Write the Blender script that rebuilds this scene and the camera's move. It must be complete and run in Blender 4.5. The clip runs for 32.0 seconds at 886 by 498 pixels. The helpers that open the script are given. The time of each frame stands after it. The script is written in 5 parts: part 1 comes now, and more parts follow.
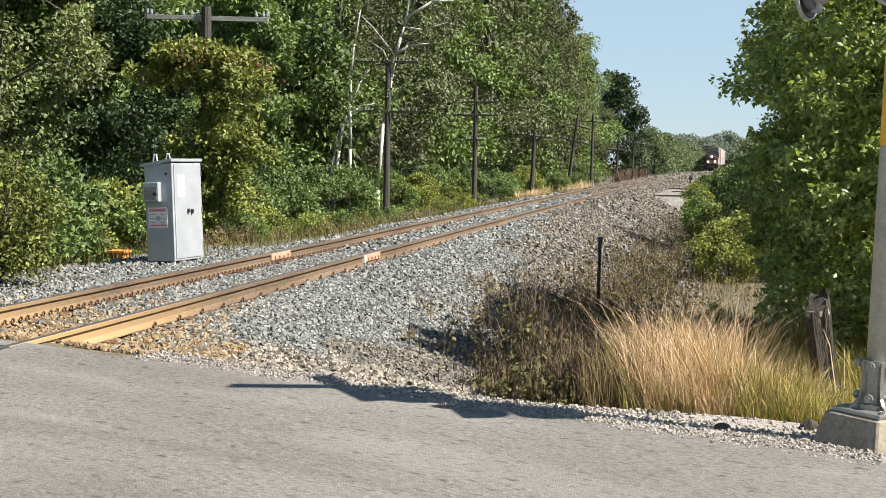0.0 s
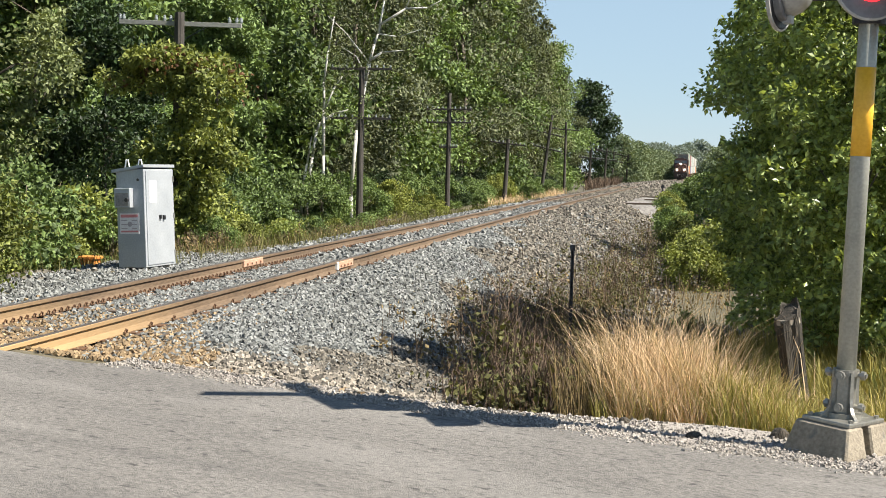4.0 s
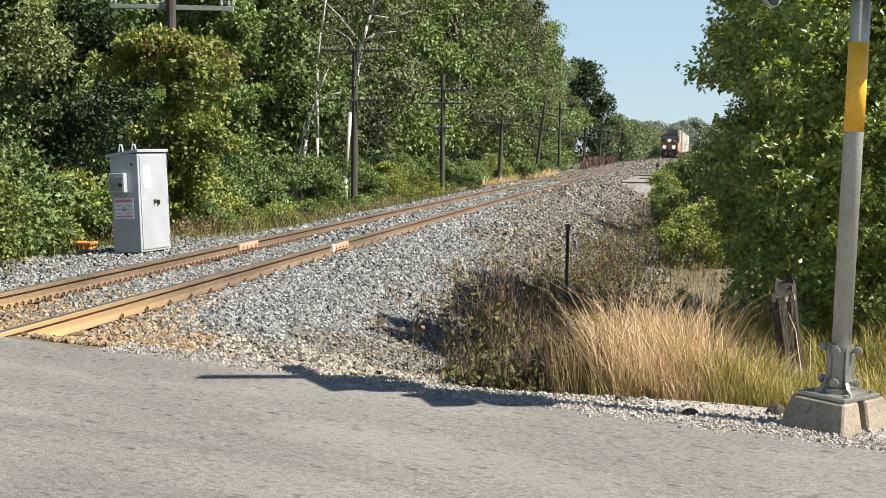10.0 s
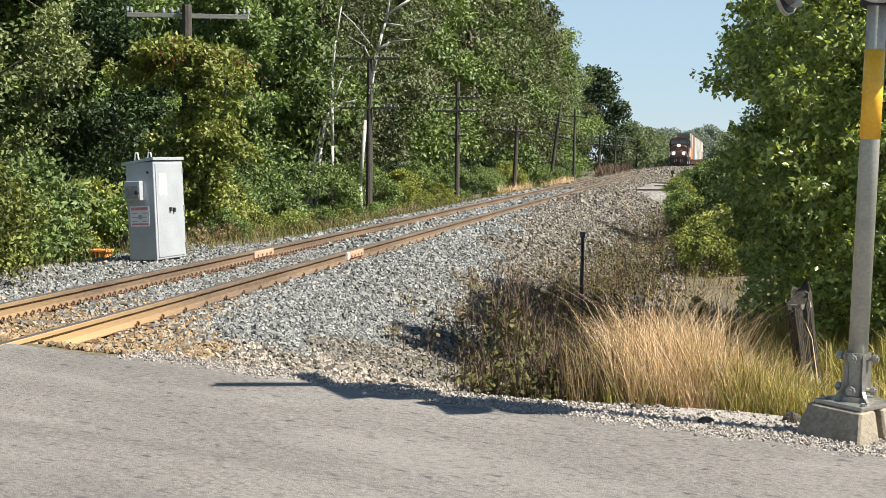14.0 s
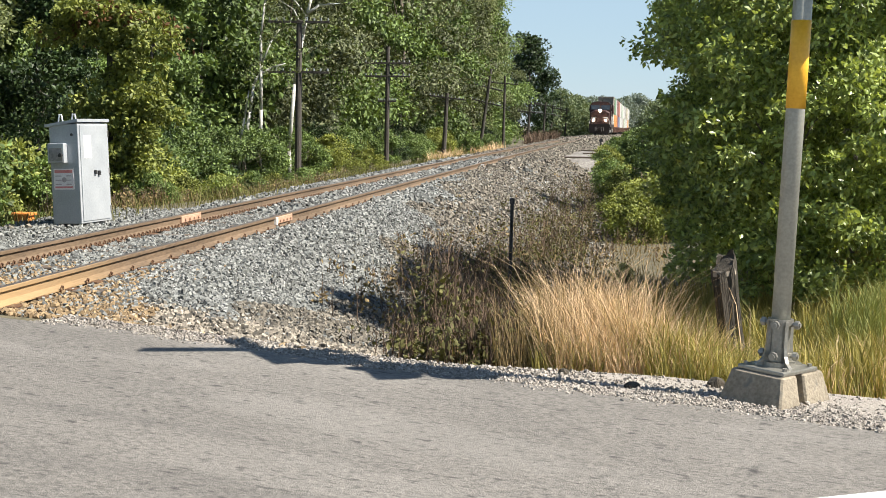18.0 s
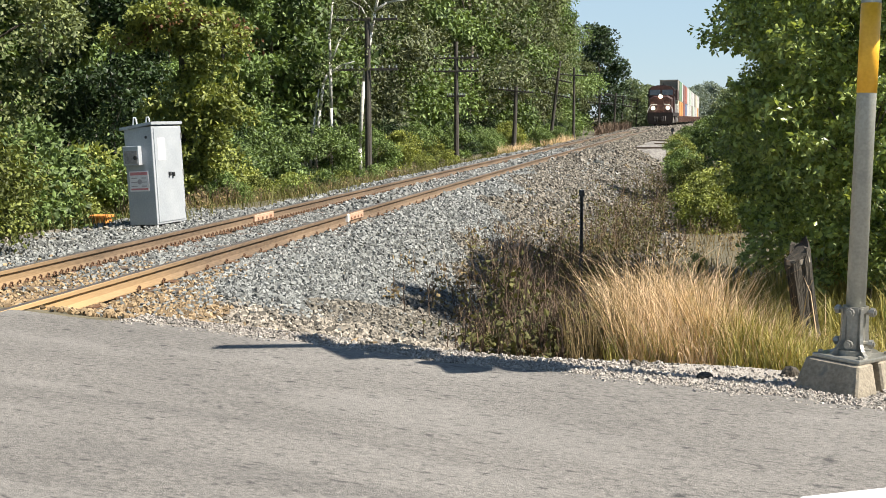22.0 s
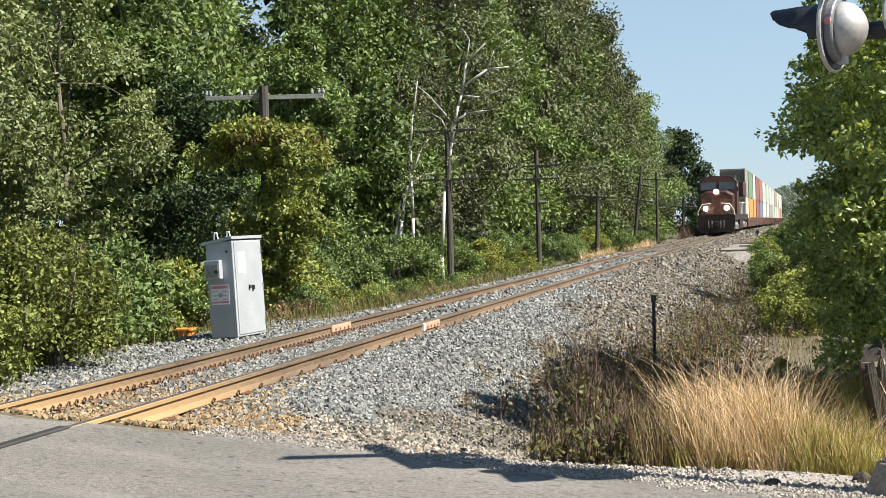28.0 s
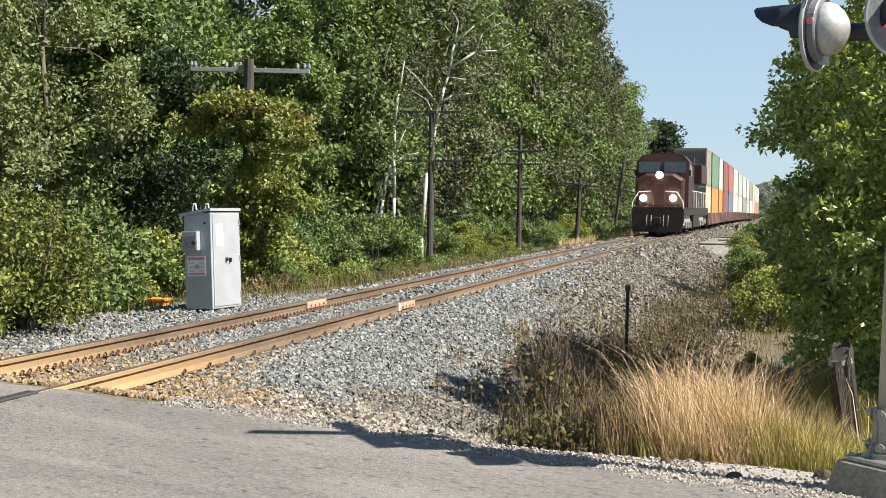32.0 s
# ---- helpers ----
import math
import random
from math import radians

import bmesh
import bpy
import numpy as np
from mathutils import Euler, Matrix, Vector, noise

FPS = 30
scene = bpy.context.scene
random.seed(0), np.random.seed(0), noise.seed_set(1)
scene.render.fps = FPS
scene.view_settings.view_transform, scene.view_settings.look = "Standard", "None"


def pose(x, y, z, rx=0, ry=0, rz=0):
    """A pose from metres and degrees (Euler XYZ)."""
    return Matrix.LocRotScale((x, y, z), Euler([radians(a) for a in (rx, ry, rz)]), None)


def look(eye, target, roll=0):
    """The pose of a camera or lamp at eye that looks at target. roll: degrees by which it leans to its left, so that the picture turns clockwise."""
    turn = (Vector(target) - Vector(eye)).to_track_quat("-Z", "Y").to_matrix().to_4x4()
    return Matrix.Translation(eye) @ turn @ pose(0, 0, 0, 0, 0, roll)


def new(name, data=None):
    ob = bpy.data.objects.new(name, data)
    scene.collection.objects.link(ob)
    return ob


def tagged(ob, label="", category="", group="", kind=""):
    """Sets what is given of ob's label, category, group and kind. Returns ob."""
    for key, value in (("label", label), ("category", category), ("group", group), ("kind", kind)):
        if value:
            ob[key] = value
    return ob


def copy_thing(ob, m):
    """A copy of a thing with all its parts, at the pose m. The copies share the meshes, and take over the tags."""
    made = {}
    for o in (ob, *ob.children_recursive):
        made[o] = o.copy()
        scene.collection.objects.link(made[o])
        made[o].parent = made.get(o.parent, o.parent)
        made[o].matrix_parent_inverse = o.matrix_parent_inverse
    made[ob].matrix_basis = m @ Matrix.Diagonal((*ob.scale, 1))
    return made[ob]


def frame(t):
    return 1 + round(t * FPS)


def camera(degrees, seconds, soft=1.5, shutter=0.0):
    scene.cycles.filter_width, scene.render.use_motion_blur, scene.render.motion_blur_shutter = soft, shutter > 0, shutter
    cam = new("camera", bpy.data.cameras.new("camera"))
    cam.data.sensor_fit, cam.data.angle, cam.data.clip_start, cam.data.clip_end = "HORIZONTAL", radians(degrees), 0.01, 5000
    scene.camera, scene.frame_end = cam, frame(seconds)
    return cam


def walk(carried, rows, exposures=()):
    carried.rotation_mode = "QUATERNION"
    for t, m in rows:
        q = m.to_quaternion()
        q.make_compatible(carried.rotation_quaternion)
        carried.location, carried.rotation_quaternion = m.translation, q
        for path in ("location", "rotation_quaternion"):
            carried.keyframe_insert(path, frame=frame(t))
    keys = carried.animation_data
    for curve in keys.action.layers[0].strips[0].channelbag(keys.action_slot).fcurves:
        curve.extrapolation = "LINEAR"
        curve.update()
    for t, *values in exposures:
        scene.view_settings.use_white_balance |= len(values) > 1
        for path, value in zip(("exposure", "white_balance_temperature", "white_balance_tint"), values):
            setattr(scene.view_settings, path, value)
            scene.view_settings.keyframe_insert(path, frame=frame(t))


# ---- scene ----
cam = camera(39.22, 32.0, 0.9)

# seconds, eye x, y, z, yaw to the left, pitch, lean
PATH = [
    (0.0, 6.438, 0.000, 1.568, 12.703, -4.193, 0.587),
    (0.5, 6.437, -0.004, 1.565, 12.762, -4.263, 0.585),
    (1.0, 6.437, 0.000, 1.572, 12.902, -4.350, 0.512),
    (1.5, 6.439, -0.001, 1.572, 12.974, -4.313, 0.500),
    (2.0, 6.437, 0.002, 1.570, 12.855, -4.171, 0.589),
    (2.5, 6.439, -0.000, 1.570, 12.528, -4.032, 0.684),
    (3.0, 6.438, -0.006, 1.573, 12.122, -3.937, 0.764),
    (3.5, 6.436, -0.004, 1.575, 11.745, -3.885, 0.852),
    (5.5, 6.434, -0.000, 1.576, 10.970, -3.843, 0.800),
    (6.0, 6.434, 0.003, 1.574, 10.887, -4.015, 0.681),
    (6.5, 6.436, 0.014, 1.573, 10.879, -4.330, 0.558),
    (7.0, 6.439, 0.015, 1.571, 10.886, -4.732, 0.524),
    (7.5, 6.435, 0.011, 1.571, 10.881, -5.130, 0.508),
    (8.0, 6.438, 0.007, 1.570, 10.865, -5.367, 0.497),
    (8.5, 6.435, 0.014, 1.571, 10.894, -5.449, 0.428),
    (9.0, 6.438, 0.005, 1.570, 10.979, -5.309, 0.324),
    (9.5, 6.440, 0.009, 1.570, 11.082, -5.041, 0.226),
    (10.0, 6.441, 0.001, 1.571, 11.245, -4.717, 0.201),
    (10.5, 6.438, -0.000, 1.572, 11.454, -4.421, 0.155),
    (11.0, 6.438, 0.000, 1.574, 11.722, -4.203, 0.114),
    (11.5, 6.434, -0.004, 1.572, 11.946, -4.093, 0.173),
    (12.0, 6.438, -0.010, 1.574, 12.125, -4.104, 0.149),
    (12.5, 6.437, -0.009, 1.572, 12.168, -4.196, 0.105),
    (13.0, 6.440, 0.005, 1.570, 12.088, -4.337, 0.117),
    (13.5, 6.441, -0.003, 1.574, 11.917, -4.435, 0.112),
    (15.5, 6.436, -0.002, 1.570, 11.998, -4.051, 0.198),
    (16.0, 6.434, -0.007, 1.574, 11.544, -4.231, 0.071),
    (16.5, 6.443, -0.008, 1.571, 10.636, -4.581, 0.168),
    (17.0, 6.450, 0.002, 1.571, 9.561, -5.066, 0.406),
    (17.5, 6.442, -0.015, 1.575, 8.810, -5.534, 0.680),
    (18.0, 6.432, 0.003, 1.568, 8.634, -5.908, 0.787),
    (18.5, 6.434, -0.003, 1.572, 9.139, -6.079, 0.532),
    (19.0, 6.434, -0.008, 1.568, 9.806, -6.102, 0.161),
    (19.5, 6.438, 0.003, 1.569, 10.654, -6.107, -0.405),
    (20.0, 6.459, -0.005, 1.570, 11.378, -6.079, -0.795),
    (20.5, 6.518, -0.011, 1.576, 11.920, -6.135, -1.092),
    (21.0, 6.508, -0.025, 1.578, 12.144, -6.249, -1.117),
    (21.5, 6.467, -0.019, 1.570, 12.035, -6.300, -0.906),
    (22.0, 6.461, -0.023, 1.568, 11.985, -6.166, -0.683),
    (22.5, 6.456, -0.022, 1.570, 12.157, -5.662, -0.459),
    (23.0, 6.483, -0.033, 1.576, 12.717, -4.955, -0.396),
    (23.5, 6.579, -0.026, 1.573, 13.559, -4.216, -0.492),
    (24.0, 6.619, -0.032, 1.569, 14.216, -3.783, -0.614),
    (24.5, 6.618, -0.036, 1.567, 14.529, -3.591, -0.573),
    (26.5, 6.627, -0.053, 1.573, 14.878, -1.839, -1.260),
    (27.0, 6.621, -0.059, 1.571, 15.236, -1.419, -1.806),
    (27.5, 6.629, -0.057, 1.571, 15.596, -1.147, -2.043),
    (28.0, 6.651, -0.059, 1.575, 15.843, -1.110, -2.019),
    (28.5, 6.650, -0.062, 1.574, 15.876, -1.318, -1.659),
    (29.0, 6.648, -0.068, 1.573, 15.818, -1.719, -1.058),
    (29.5, 6.642, -0.077, 1.573, 15.761, -2.221, -0.454),
    (30.0, 6.636, -0.080, 1.570, 15.744, -2.636, 0.058),
    (30.5, 6.672, -0.075, 1.577, 15.659, -2.798, 0.366),
    (31.0, 6.735, -0.068, 1.580, 15.427, -2.695, 0.523),
    (31.5, 6.719, -0.068, 1.582, 15.171, -2.381, 0.508),
    (32.0, 6.690, -0.070, 1.579, 14.939, -1.979, 0.511),
]


def aim(x, y, z, yaw, pitch, lean):
    a, b = radians(yaw), radians(pitch)
    eye = Vector((x, y, z))
    return look(eye, eye + 10 * Vector((-math.sin(a) * math.cos(b), math.cos(a) * math.cos(b), math.sin(b))), lean)


walk(cam, [(t, aim(*p)) for t, *p in PATH])

# ---- daylight ----
SUN_ELEVATION, SUN_AZIMUTH = radians(48.0), radians(96.0)   # azimuth clockwise from +y
world = bpy.data.worlds.new("sky")
scene.world = world
world.use_nodes = True
sky = world.node_tree.nodes.new("ShaderNodeTexSky")
sky.sky_type, sky.sun_disc = "NISHITA", False
sky.sun_elevation, sky.sun_rotation = SUN_ELEVATION, SUN_AZIMUTH
sky.air_density, sky.dust_density, sky.ozone_density = 1.0, 0.0, 4.0
haze = world.node_tree.nodes.new("ShaderNodeMix")
haze.data_type, haze.inputs[7].default_value = "RGBA", (4.15, 5.55, 6.75, 1)
way, height, share = (world.node_tree.nodes.new(k) for k in ("ShaderNodeTexCoord", "ShaderNodeSeparateXYZ", "ShaderNodeMapRange"))
share.inputs["From Min"].default_value, share.inputs["From Max"].default_value = 0.1, 0.75
share.inputs["To Min"].default_value, share.inputs["To Max"].default_value = 0.72, 0.12   # haze thins towards the zenith
world.node_tree.links.new(way.outputs["Generated"], height.inputs[0])
world.node_tree.links.new(height.outputs[2], share.inputs["Value"])
world.node_tree.links.new(share.outputs[0], haze.inputs[0])
world.node_tree.links.new(sky.outputs[0], haze.inputs[6])
world.node_tree.links.new(haze.outputs[2], world.node_tree.nodes["Background"].inputs[0])
world.node_tree.nodes["Background"].inputs[1].default_value = 0.054
sun = new("sun", bpy.data.lights.new("sun", "SUN"))
sun.data.energy, sun.data.angle, sun.data.color = 5.0, radians(0.53), (1.0, 0.93, 0.82)
to_sun = Vector((math.sin(SUN_AZIMUTH) * math.cos(SUN_ELEVATION), math.cos(SUN_AZIMUTH) * math.cos(SUN_ELEVATION), math.sin(SUN_ELEVATION)))
sun.matrix_world = look(to_sun * 60, (0, 0, 0))
scene.view_settings.exposure = 1.22

# ---- materials ----


def material(name, low, high, scale=8.0, rough=0.8, metal=0.0, bump=0.2, fine=6.0, island=0.0, thing=0.0, through_light=0.0, spots=None, stretch=(1, 1, 1), turn=0.0, dust=None, broad=0.0, gloss=0.3, streaks=None):
    """Two tones mixed by noise at two scales, with relief; island and thing: how far single pieces and single objects differ in tone."""
    mat = bpy.data.materials.new(name)
    mat.use_nodes = True
    nodes, links = mat.node_tree.nodes, mat.node_tree.links
    bsdf, out = nodes["Principled BSDF"], nodes["Material Output"]
    bsdf.inputs["Roughness"].default_value, bsdf.inputs["Metallic"].default_value = rough, metal
    place = nodes.new("ShaderNodeTexCoord")
    mapping = nodes.new("ShaderNodeMapping")
    mapping.inputs["Scale"].default_value = stretch
    turned = nodes.new("ShaderNodeMapping")
    turned.inputs["Rotation"].default_value = (0, 0, radians(turn))
    links.new(place.outputs["Object"], turned.inputs[0])
    links.new(turned.outputs[0], mapping.inputs[0])
    coarse, grain = nodes.new("ShaderNodeTexNoise"), nodes.new("ShaderNodeTexNoise")
    coarse.inputs["Scale"].default_value, coarse.inputs["Detail"].default_value = scale, 5
    grain.inputs["Scale"].default_value, grain.inputs["Detail"].default_value = scale * fine, 4
    for n in (coarse, grain):
        links.new(mapping.outputs[0], n.inputs["Vector"])
    both = nodes.new("ShaderNodeMath")
    both.operation = "ADD"
    links.new(coarse.outputs[0], both.inputs[0])
    links.new(grain.outputs[0], both.inputs[1])
    ramp = nodes.new("ShaderNodeMapRange")
    ramp.inputs["From Min"].default_value, ramp.inputs["From Max"].default_value = 0.72, 1.28
    links.new(both.outputs[0], ramp.inputs["Value"])
    factor = ramp.outputs[0]
    geometry, info = nodes.new("ShaderNodeNewGeometry"), nodes.new("ShaderNodeObjectInfo")
    for share, source in ((island, geometry.outputs["Random Per Island"]), (thing, info.outputs["Random"])):
        if share:
            blend = nodes.new("ShaderNodeMix")
            blend.inputs[0].default_value = share
            links.new(factor, blend.inputs[2])
            links.new(source, blend.inputs[3])
            factor = blend.outputs[0]
    if name.startswith("leaf"):
        skew = nodes.new("ShaderNodeMath")
        skew.operation, skew.use_clamp, skew.inputs[1].default_value = "POWER", True, 1.5
        links.new(factor, skew.inputs[0])
        factor = skew.outputs[0]
    mix = nodes.new("ShaderNodeMix")
    mix.data_type = "RGBA"
    mix.inputs[6].default_value, mix.inputs[7].default_value = (*low, 1), (*high, 1)
    links.new(factor, mix.inputs[0])
    colour = mix.outputs[2]
    if broad:
        wide, level, shade = nodes.new("ShaderNodeTexNoise"), nodes.new("ShaderNodeMapRange"), nodes.new("ShaderNodeMix")
        wide.inputs["Scale"].default_value, wide.inputs["Detail"].default_value = 0.55, 4
        links.new(mapping.outputs[0], wide.inputs["Vector"])
        level.inputs["From Min"].default_value, level.inputs["From Max"].default_value = 0.3, 0.7
        level.inputs["To Min"].default_value, level.inputs["To Max"].default_value = 1 - broad, 1 + broad
        links.new(wide.outputs[0], level.inputs["Value"])
        shade.data_type, shade.blend_type, shade.inputs[0].default_value = "RGBA", "MULTIPLY", 1.0
        links.new(colour, shade.inputs[6])
        links.new(level.outputs[0], shade.inputs[7])
        colour = shade.outputs[2]
    if spots:
        tone, size, edge = spots
        patch, cut, over = nodes.new("ShaderNodeTexNoise"), nodes.new("ShaderNodeMapRange"), nodes.new("ShaderNodeMix")
        patch.inputs["Scale"].default_value, patch.inputs["Detail"].default_value = size, 7
        links.new(mapping.outputs[0], patch.inputs["Vector"])
        cut.inputs["From Min"].default_value, cut.inputs["From Max"].default_value = edge, edge + 0.1
        links.new(patch.outputs[0], cut.inputs["Value"])
        over.data_type = "RGBA"
        over.inputs[7].default_value = (*tone, 1)
        links.new(cut.outputs[0], over.inputs[0])
        links.new(colour, over.inputs[6])
        colour = over.outputs[2]
    for tone, along, across, edge, most in streaks or ():
        drawn, patch, cut, over = nodes.new("ShaderNodeMapping"), nodes.new("ShaderNodeTexNoise"), nodes.new("ShaderNodeMapRange"), nodes.new("ShaderNodeMix")
        drawn.inputs["Scale"].default_value = (along, across, 1)
        patch.inputs["Scale"].default_value, patch.inputs["Detail"].default_value = 1.0, 5
        links.new(turned.outputs[0], drawn.inputs[0])
        links.new(drawn.outputs[0], patch.inputs["Vector"])
        cut.inputs["From Min"].default_value, cut.inputs["From Max"].default_value, cut.inputs["To Max"].default_value = edge, edge + 0.12, most
        links.new(patch.outputs[0], cut.inputs["Value"])
        over.data_type = "RGBA"
        over.inputs[7].default_value = (*tone, 1)
        links.new(cut.outputs[0], over.inputs[0])
        links.new(colour, over.inputs[6])
        colour = over.outputs[2]
    if dust:
        tone, y0, y1 = dust
        split, cut, over = nodes.new("ShaderNodeSeparateXYZ"), nodes.new("ShaderNodeMapRange"), nodes.new("ShaderNodeMix")
        links.new(place.outputs["Object"], split.inputs[0])
        wave = nodes.new("ShaderNodeMath")
        wave.operation, wave.inputs[2].default_value = "MULTIPLY_ADD", 0.0
        wave.inputs[1].default_value = 3.0
        links.new(coarse.outputs[0], wave.inputs[0])
        links.new(split.outputs[1], wave.inputs[2])
        cut.inputs["From Min"].default_value, cut.inputs["From Max"].default_value = y1, y0
        links.new(wave.outputs[0], cut.inputs["Value"])
        over.data_type = "RGBA"
        over.inputs[7].default_value = (*tone, 1)
        links.new(cut.outputs[0], over.inputs[0])
        links.new(colour, over.inputs[6])
        colour = over.outputs[2]
    links.new(colour, bsdf.inputs["Base Color"])
    if bump:
        relief = nodes.new("ShaderNodeBump")
        relief.inputs["Strength"].default_value, relief.inputs["Distance"].default_value = bump, 0.02
        links.new(both.outputs[0], relief.inputs["Height"])
        links.new(relief.outputs[0], bsdf.inputs["Normal"])
    if through_light:
        bsdf.inputs["Specular IOR Level"].default_value = gloss
        leaf, add = nodes.new("ShaderNodeBsdfTranslucent"), nodes.new("ShaderNodeMixShader")
        tint = nodes.new("ShaderNodeMix")
        tint.data_type, tint.blend_type = "RGBA", "MULTIPLY"
        tint.inputs[0].default_value, tint.inputs[7].default_value = 1.0, (1.25, 1.2, 0.55, 1)
        links.new(colour, tint.inputs[6])
        links.new(tint.outputs[2], leaf.inputs[0])
        add.inputs[0].default_value = through_light
        links.new(bsdf.outputs[0], add.inputs[1])
        links.new(leaf.outputs[0], add.inputs[2])
        links.new(add.outputs[0], out.inputs[0])
    return mat


def glow(name, colour, strength):
    mat = bpy.data.materials.new(name)
    mat.use_nodes = True
    bsdf = mat.node_tree.nodes["Principled BSDF"]
    bsdf.inputs["Base Color"].default_value = (*colour, 1)
    bsdf.inputs["Emission Color"].default_value, bsdf.inputs["Emission Strength"].default_value = (*colour, 1), strength
    return mat


ASPHALT = material("asphalt", (0.080, 0.076, 0.070), (0.227, 0.211, 0.191), 36, 0.9, bump=0.5, fine=4, spots=((0.045, 0.043, 0.042), 8.0, 0.64), stretch=(0.8, 1.15, 1), turn=16, broad=0.14, streaks=(((0.30, 0.285, 0.262), 0.35, 1.5, 0.5, 0.22), ((0.085, 0.08, 0.076), 0.22, 2.2, 0.56, 0.3), ((0.05, 0.047, 0.045), 8.0, 22.0, 0.59, 0.9)))
EARTH = material("earth", (0.035, 0.034, 0.018), (0.15, 0.125, 0.075), 2.2, 0.95, bump=0.7, fine=12, spots=((0.19, 0.165, 0.12), 14, 0.6))
GRAVEL = material("gravel", (0.098, 0.089, 0.079), (0.525, 0.476, 0.418), 28, 0.95, bump=0.8, fine=4, island=0.5, broad=0.12)
PAD_GRAVEL = material("packed_gravel", (0.07, 0.066, 0.06), (0.30, 0.28, 0.255), 6, 0.95, bump=0.8, fine=5, broad=0.2)
BALLAST = material("ballast_stone", (0.032, 0.034, 0.033), (0.300, 0.308, 0.292), 5, 0.9, bump=0.3, fine=6, island=0.8)
RUST_BALLAST = material("rusty_ballast_stone", (0.087, 0.056, 0.028), (0.380, 0.275, 0.156), 5, 0.9, bump=0.3, fine=6, island=0.7)
OLD_BALLAST = material("weathered_ballast_stone", (0.022, 0.020, 0.016), (0.262, 0.234, 0.190), 5, 0.9, bump=0.3, fine=6, island=0.75)
TAN_BALLAST = material("dusty_ballast_stone", (0.040, 0.036, 0.029), (0.400, 0.352, 0.285), 5, 0.9, bump=0.3, fine=6, island=0.8)
RAIL_RUST = material("rail_rust", (0.086, 0.058, 0.036), (0.182, 0.126, 0.080), 3, 0.8, 0.0, bump=0.15, fine=14, stretch=(1, 0.2, 1), dust=((0.43, 0.285, 0.135), 10.8, 15.0))
RAIL_TOP = material("rail_running_face", (0.10, 0.085, 0.075), (0.19, 0.16, 0.14), 4, 0.45, 0.6, bump=0.05)
TIE_WOOD = material("tie_wood", (0.040, 0.032, 0.026), (0.128, 0.096, 0.072), 4, 0.9, bump=0.4, fine=10, stretch=(0.3, 2, 2))
CLIP = material("clip_steel", (0.07, 0.04, 0.025), (0.2, 0.11, 0.06), 20, 0.7, 0.4)
JOINT = material("joint_bar_orange", (0.360, 0.200, 0.126), (0.520, 0.350, 0.252), 12, 0.7)
WHITE_PAINT = material("white_paint", (0.6, 0.6, 0.58), (0.82, 0.82, 0.8), 6, 0.6, spots=((0.45, 0.42, 0.38), 9, 0.66))
CABINET = material("cabinet_grey_paint", (0.310, 0.332, 0.357), (0.413, 0.436, 0.456), 2.5, 0.5, 0.2, bump=0.03, fine=14, spots=((0.36, 0.38, 0.39), 6, 0.68))
DARK_STEEL = material("dark_steel", (0.02, 0.02, 0.022), (0.06, 0.06, 0.062), 6, 0.5, 0.3)
GALVANIZED = material("galvanized_steel", (0.289, 0.294, 0.264), (0.408, 0.412, 0.368), 5, 0.5, 0.45, bump=0.04, fine=12, spots=((0.38, 0.36, 0.31), 5, 0.62))
ALUMINIUM = material("cast_aluminium", (0.244, 0.235, 0.208), (0.348, 0.336, 0.296), 9, 0.45, 0.7, bump=0.08)
YELLOW_BAND = material("yellow_reflective_band", (0.72, 0.36, 0.02), (0.85, 0.47, 0.04), 8, 0.45, bump=0.02)
CONCRETE = material("concrete", (0.168, 0.142, 0.105), (0.309, 0.266, 0.201), 5, 0.92, bump=0.35, fine=9, spots=((0.15, 0.14, 0.12), 9, 0.64))
LAMP_BLACK = material("lamp_black", (0.008, 0.009, 0.013), (0.022, 0.023, 0.03), 6, 0.5)
LAMP_SILVER = material("lamp_housing_silver", (0.30, 0.30, 0.30), (0.44, 0.44, 0.43), 6, 0.5, 0.3, bump=0.03)
LAMP_GREY = material("lamp_grey_paint", (0.13, 0.135, 0.15), (0.2, 0.205, 0.22), 6, 0.5)
LENS_RED = glow("lit_red_lens", (0.9, 0.02, 0.03), 1.2)
POLE_WOOD = material("pole_wood", (0.028, 0.025, 0.021), (0.085, 0.075, 0.064), 5, 0.9, bump=0.4, fine=8, stretch=(2, 2, 0.2))
ARM_WOOD = material("weathered_arm_wood", (0.17, 0.17, 0.15), (0.30, 0.30, 0.27), 5, 0.9, bump=0.3, fine=8, stretch=(0.2, 2, 2))
GLASS_PIN = material("insulator_glass", (0.16, 0.18, 0.18), (0.34, 0.37, 0.37), 9, 0.2)
STUMP_WOOD = material("stump_wood", (0.009, 0.008, 0.005), (0.081, 0.068, 0.051), 7, 0.95, bump=0.8, fine=6, stretch=(2, 2, 0.25))
STUMP_CUT = material("stump_cut_wood", (0.17, 0.14, 0.11), (0.32, 0.28, 0.22), 12, 0.9)
BARK = material("bark", (0.06, 0.05, 0.04), (0.17, 0.14, 0.11), 6, 0.95, bump=0.5, stretch=(2, 2, 0.4))
BIRCH = material("white_bark", (0.374, 0.360, 0.324), (0.562, 0.547, 0.504), 4, 0.8, bump=0.2, spots=((0.06, 0.05, 0.045), 5, 0.63), stretch=(1, 1, 2.2))
LEAF_MID = material("leaf_green", (0.013, 0.026, 0.009), (0.318, 0.443, 0.140), 0.5, 0.55, bump=0, island=0.6, thing=0.25, through_light=0.2)
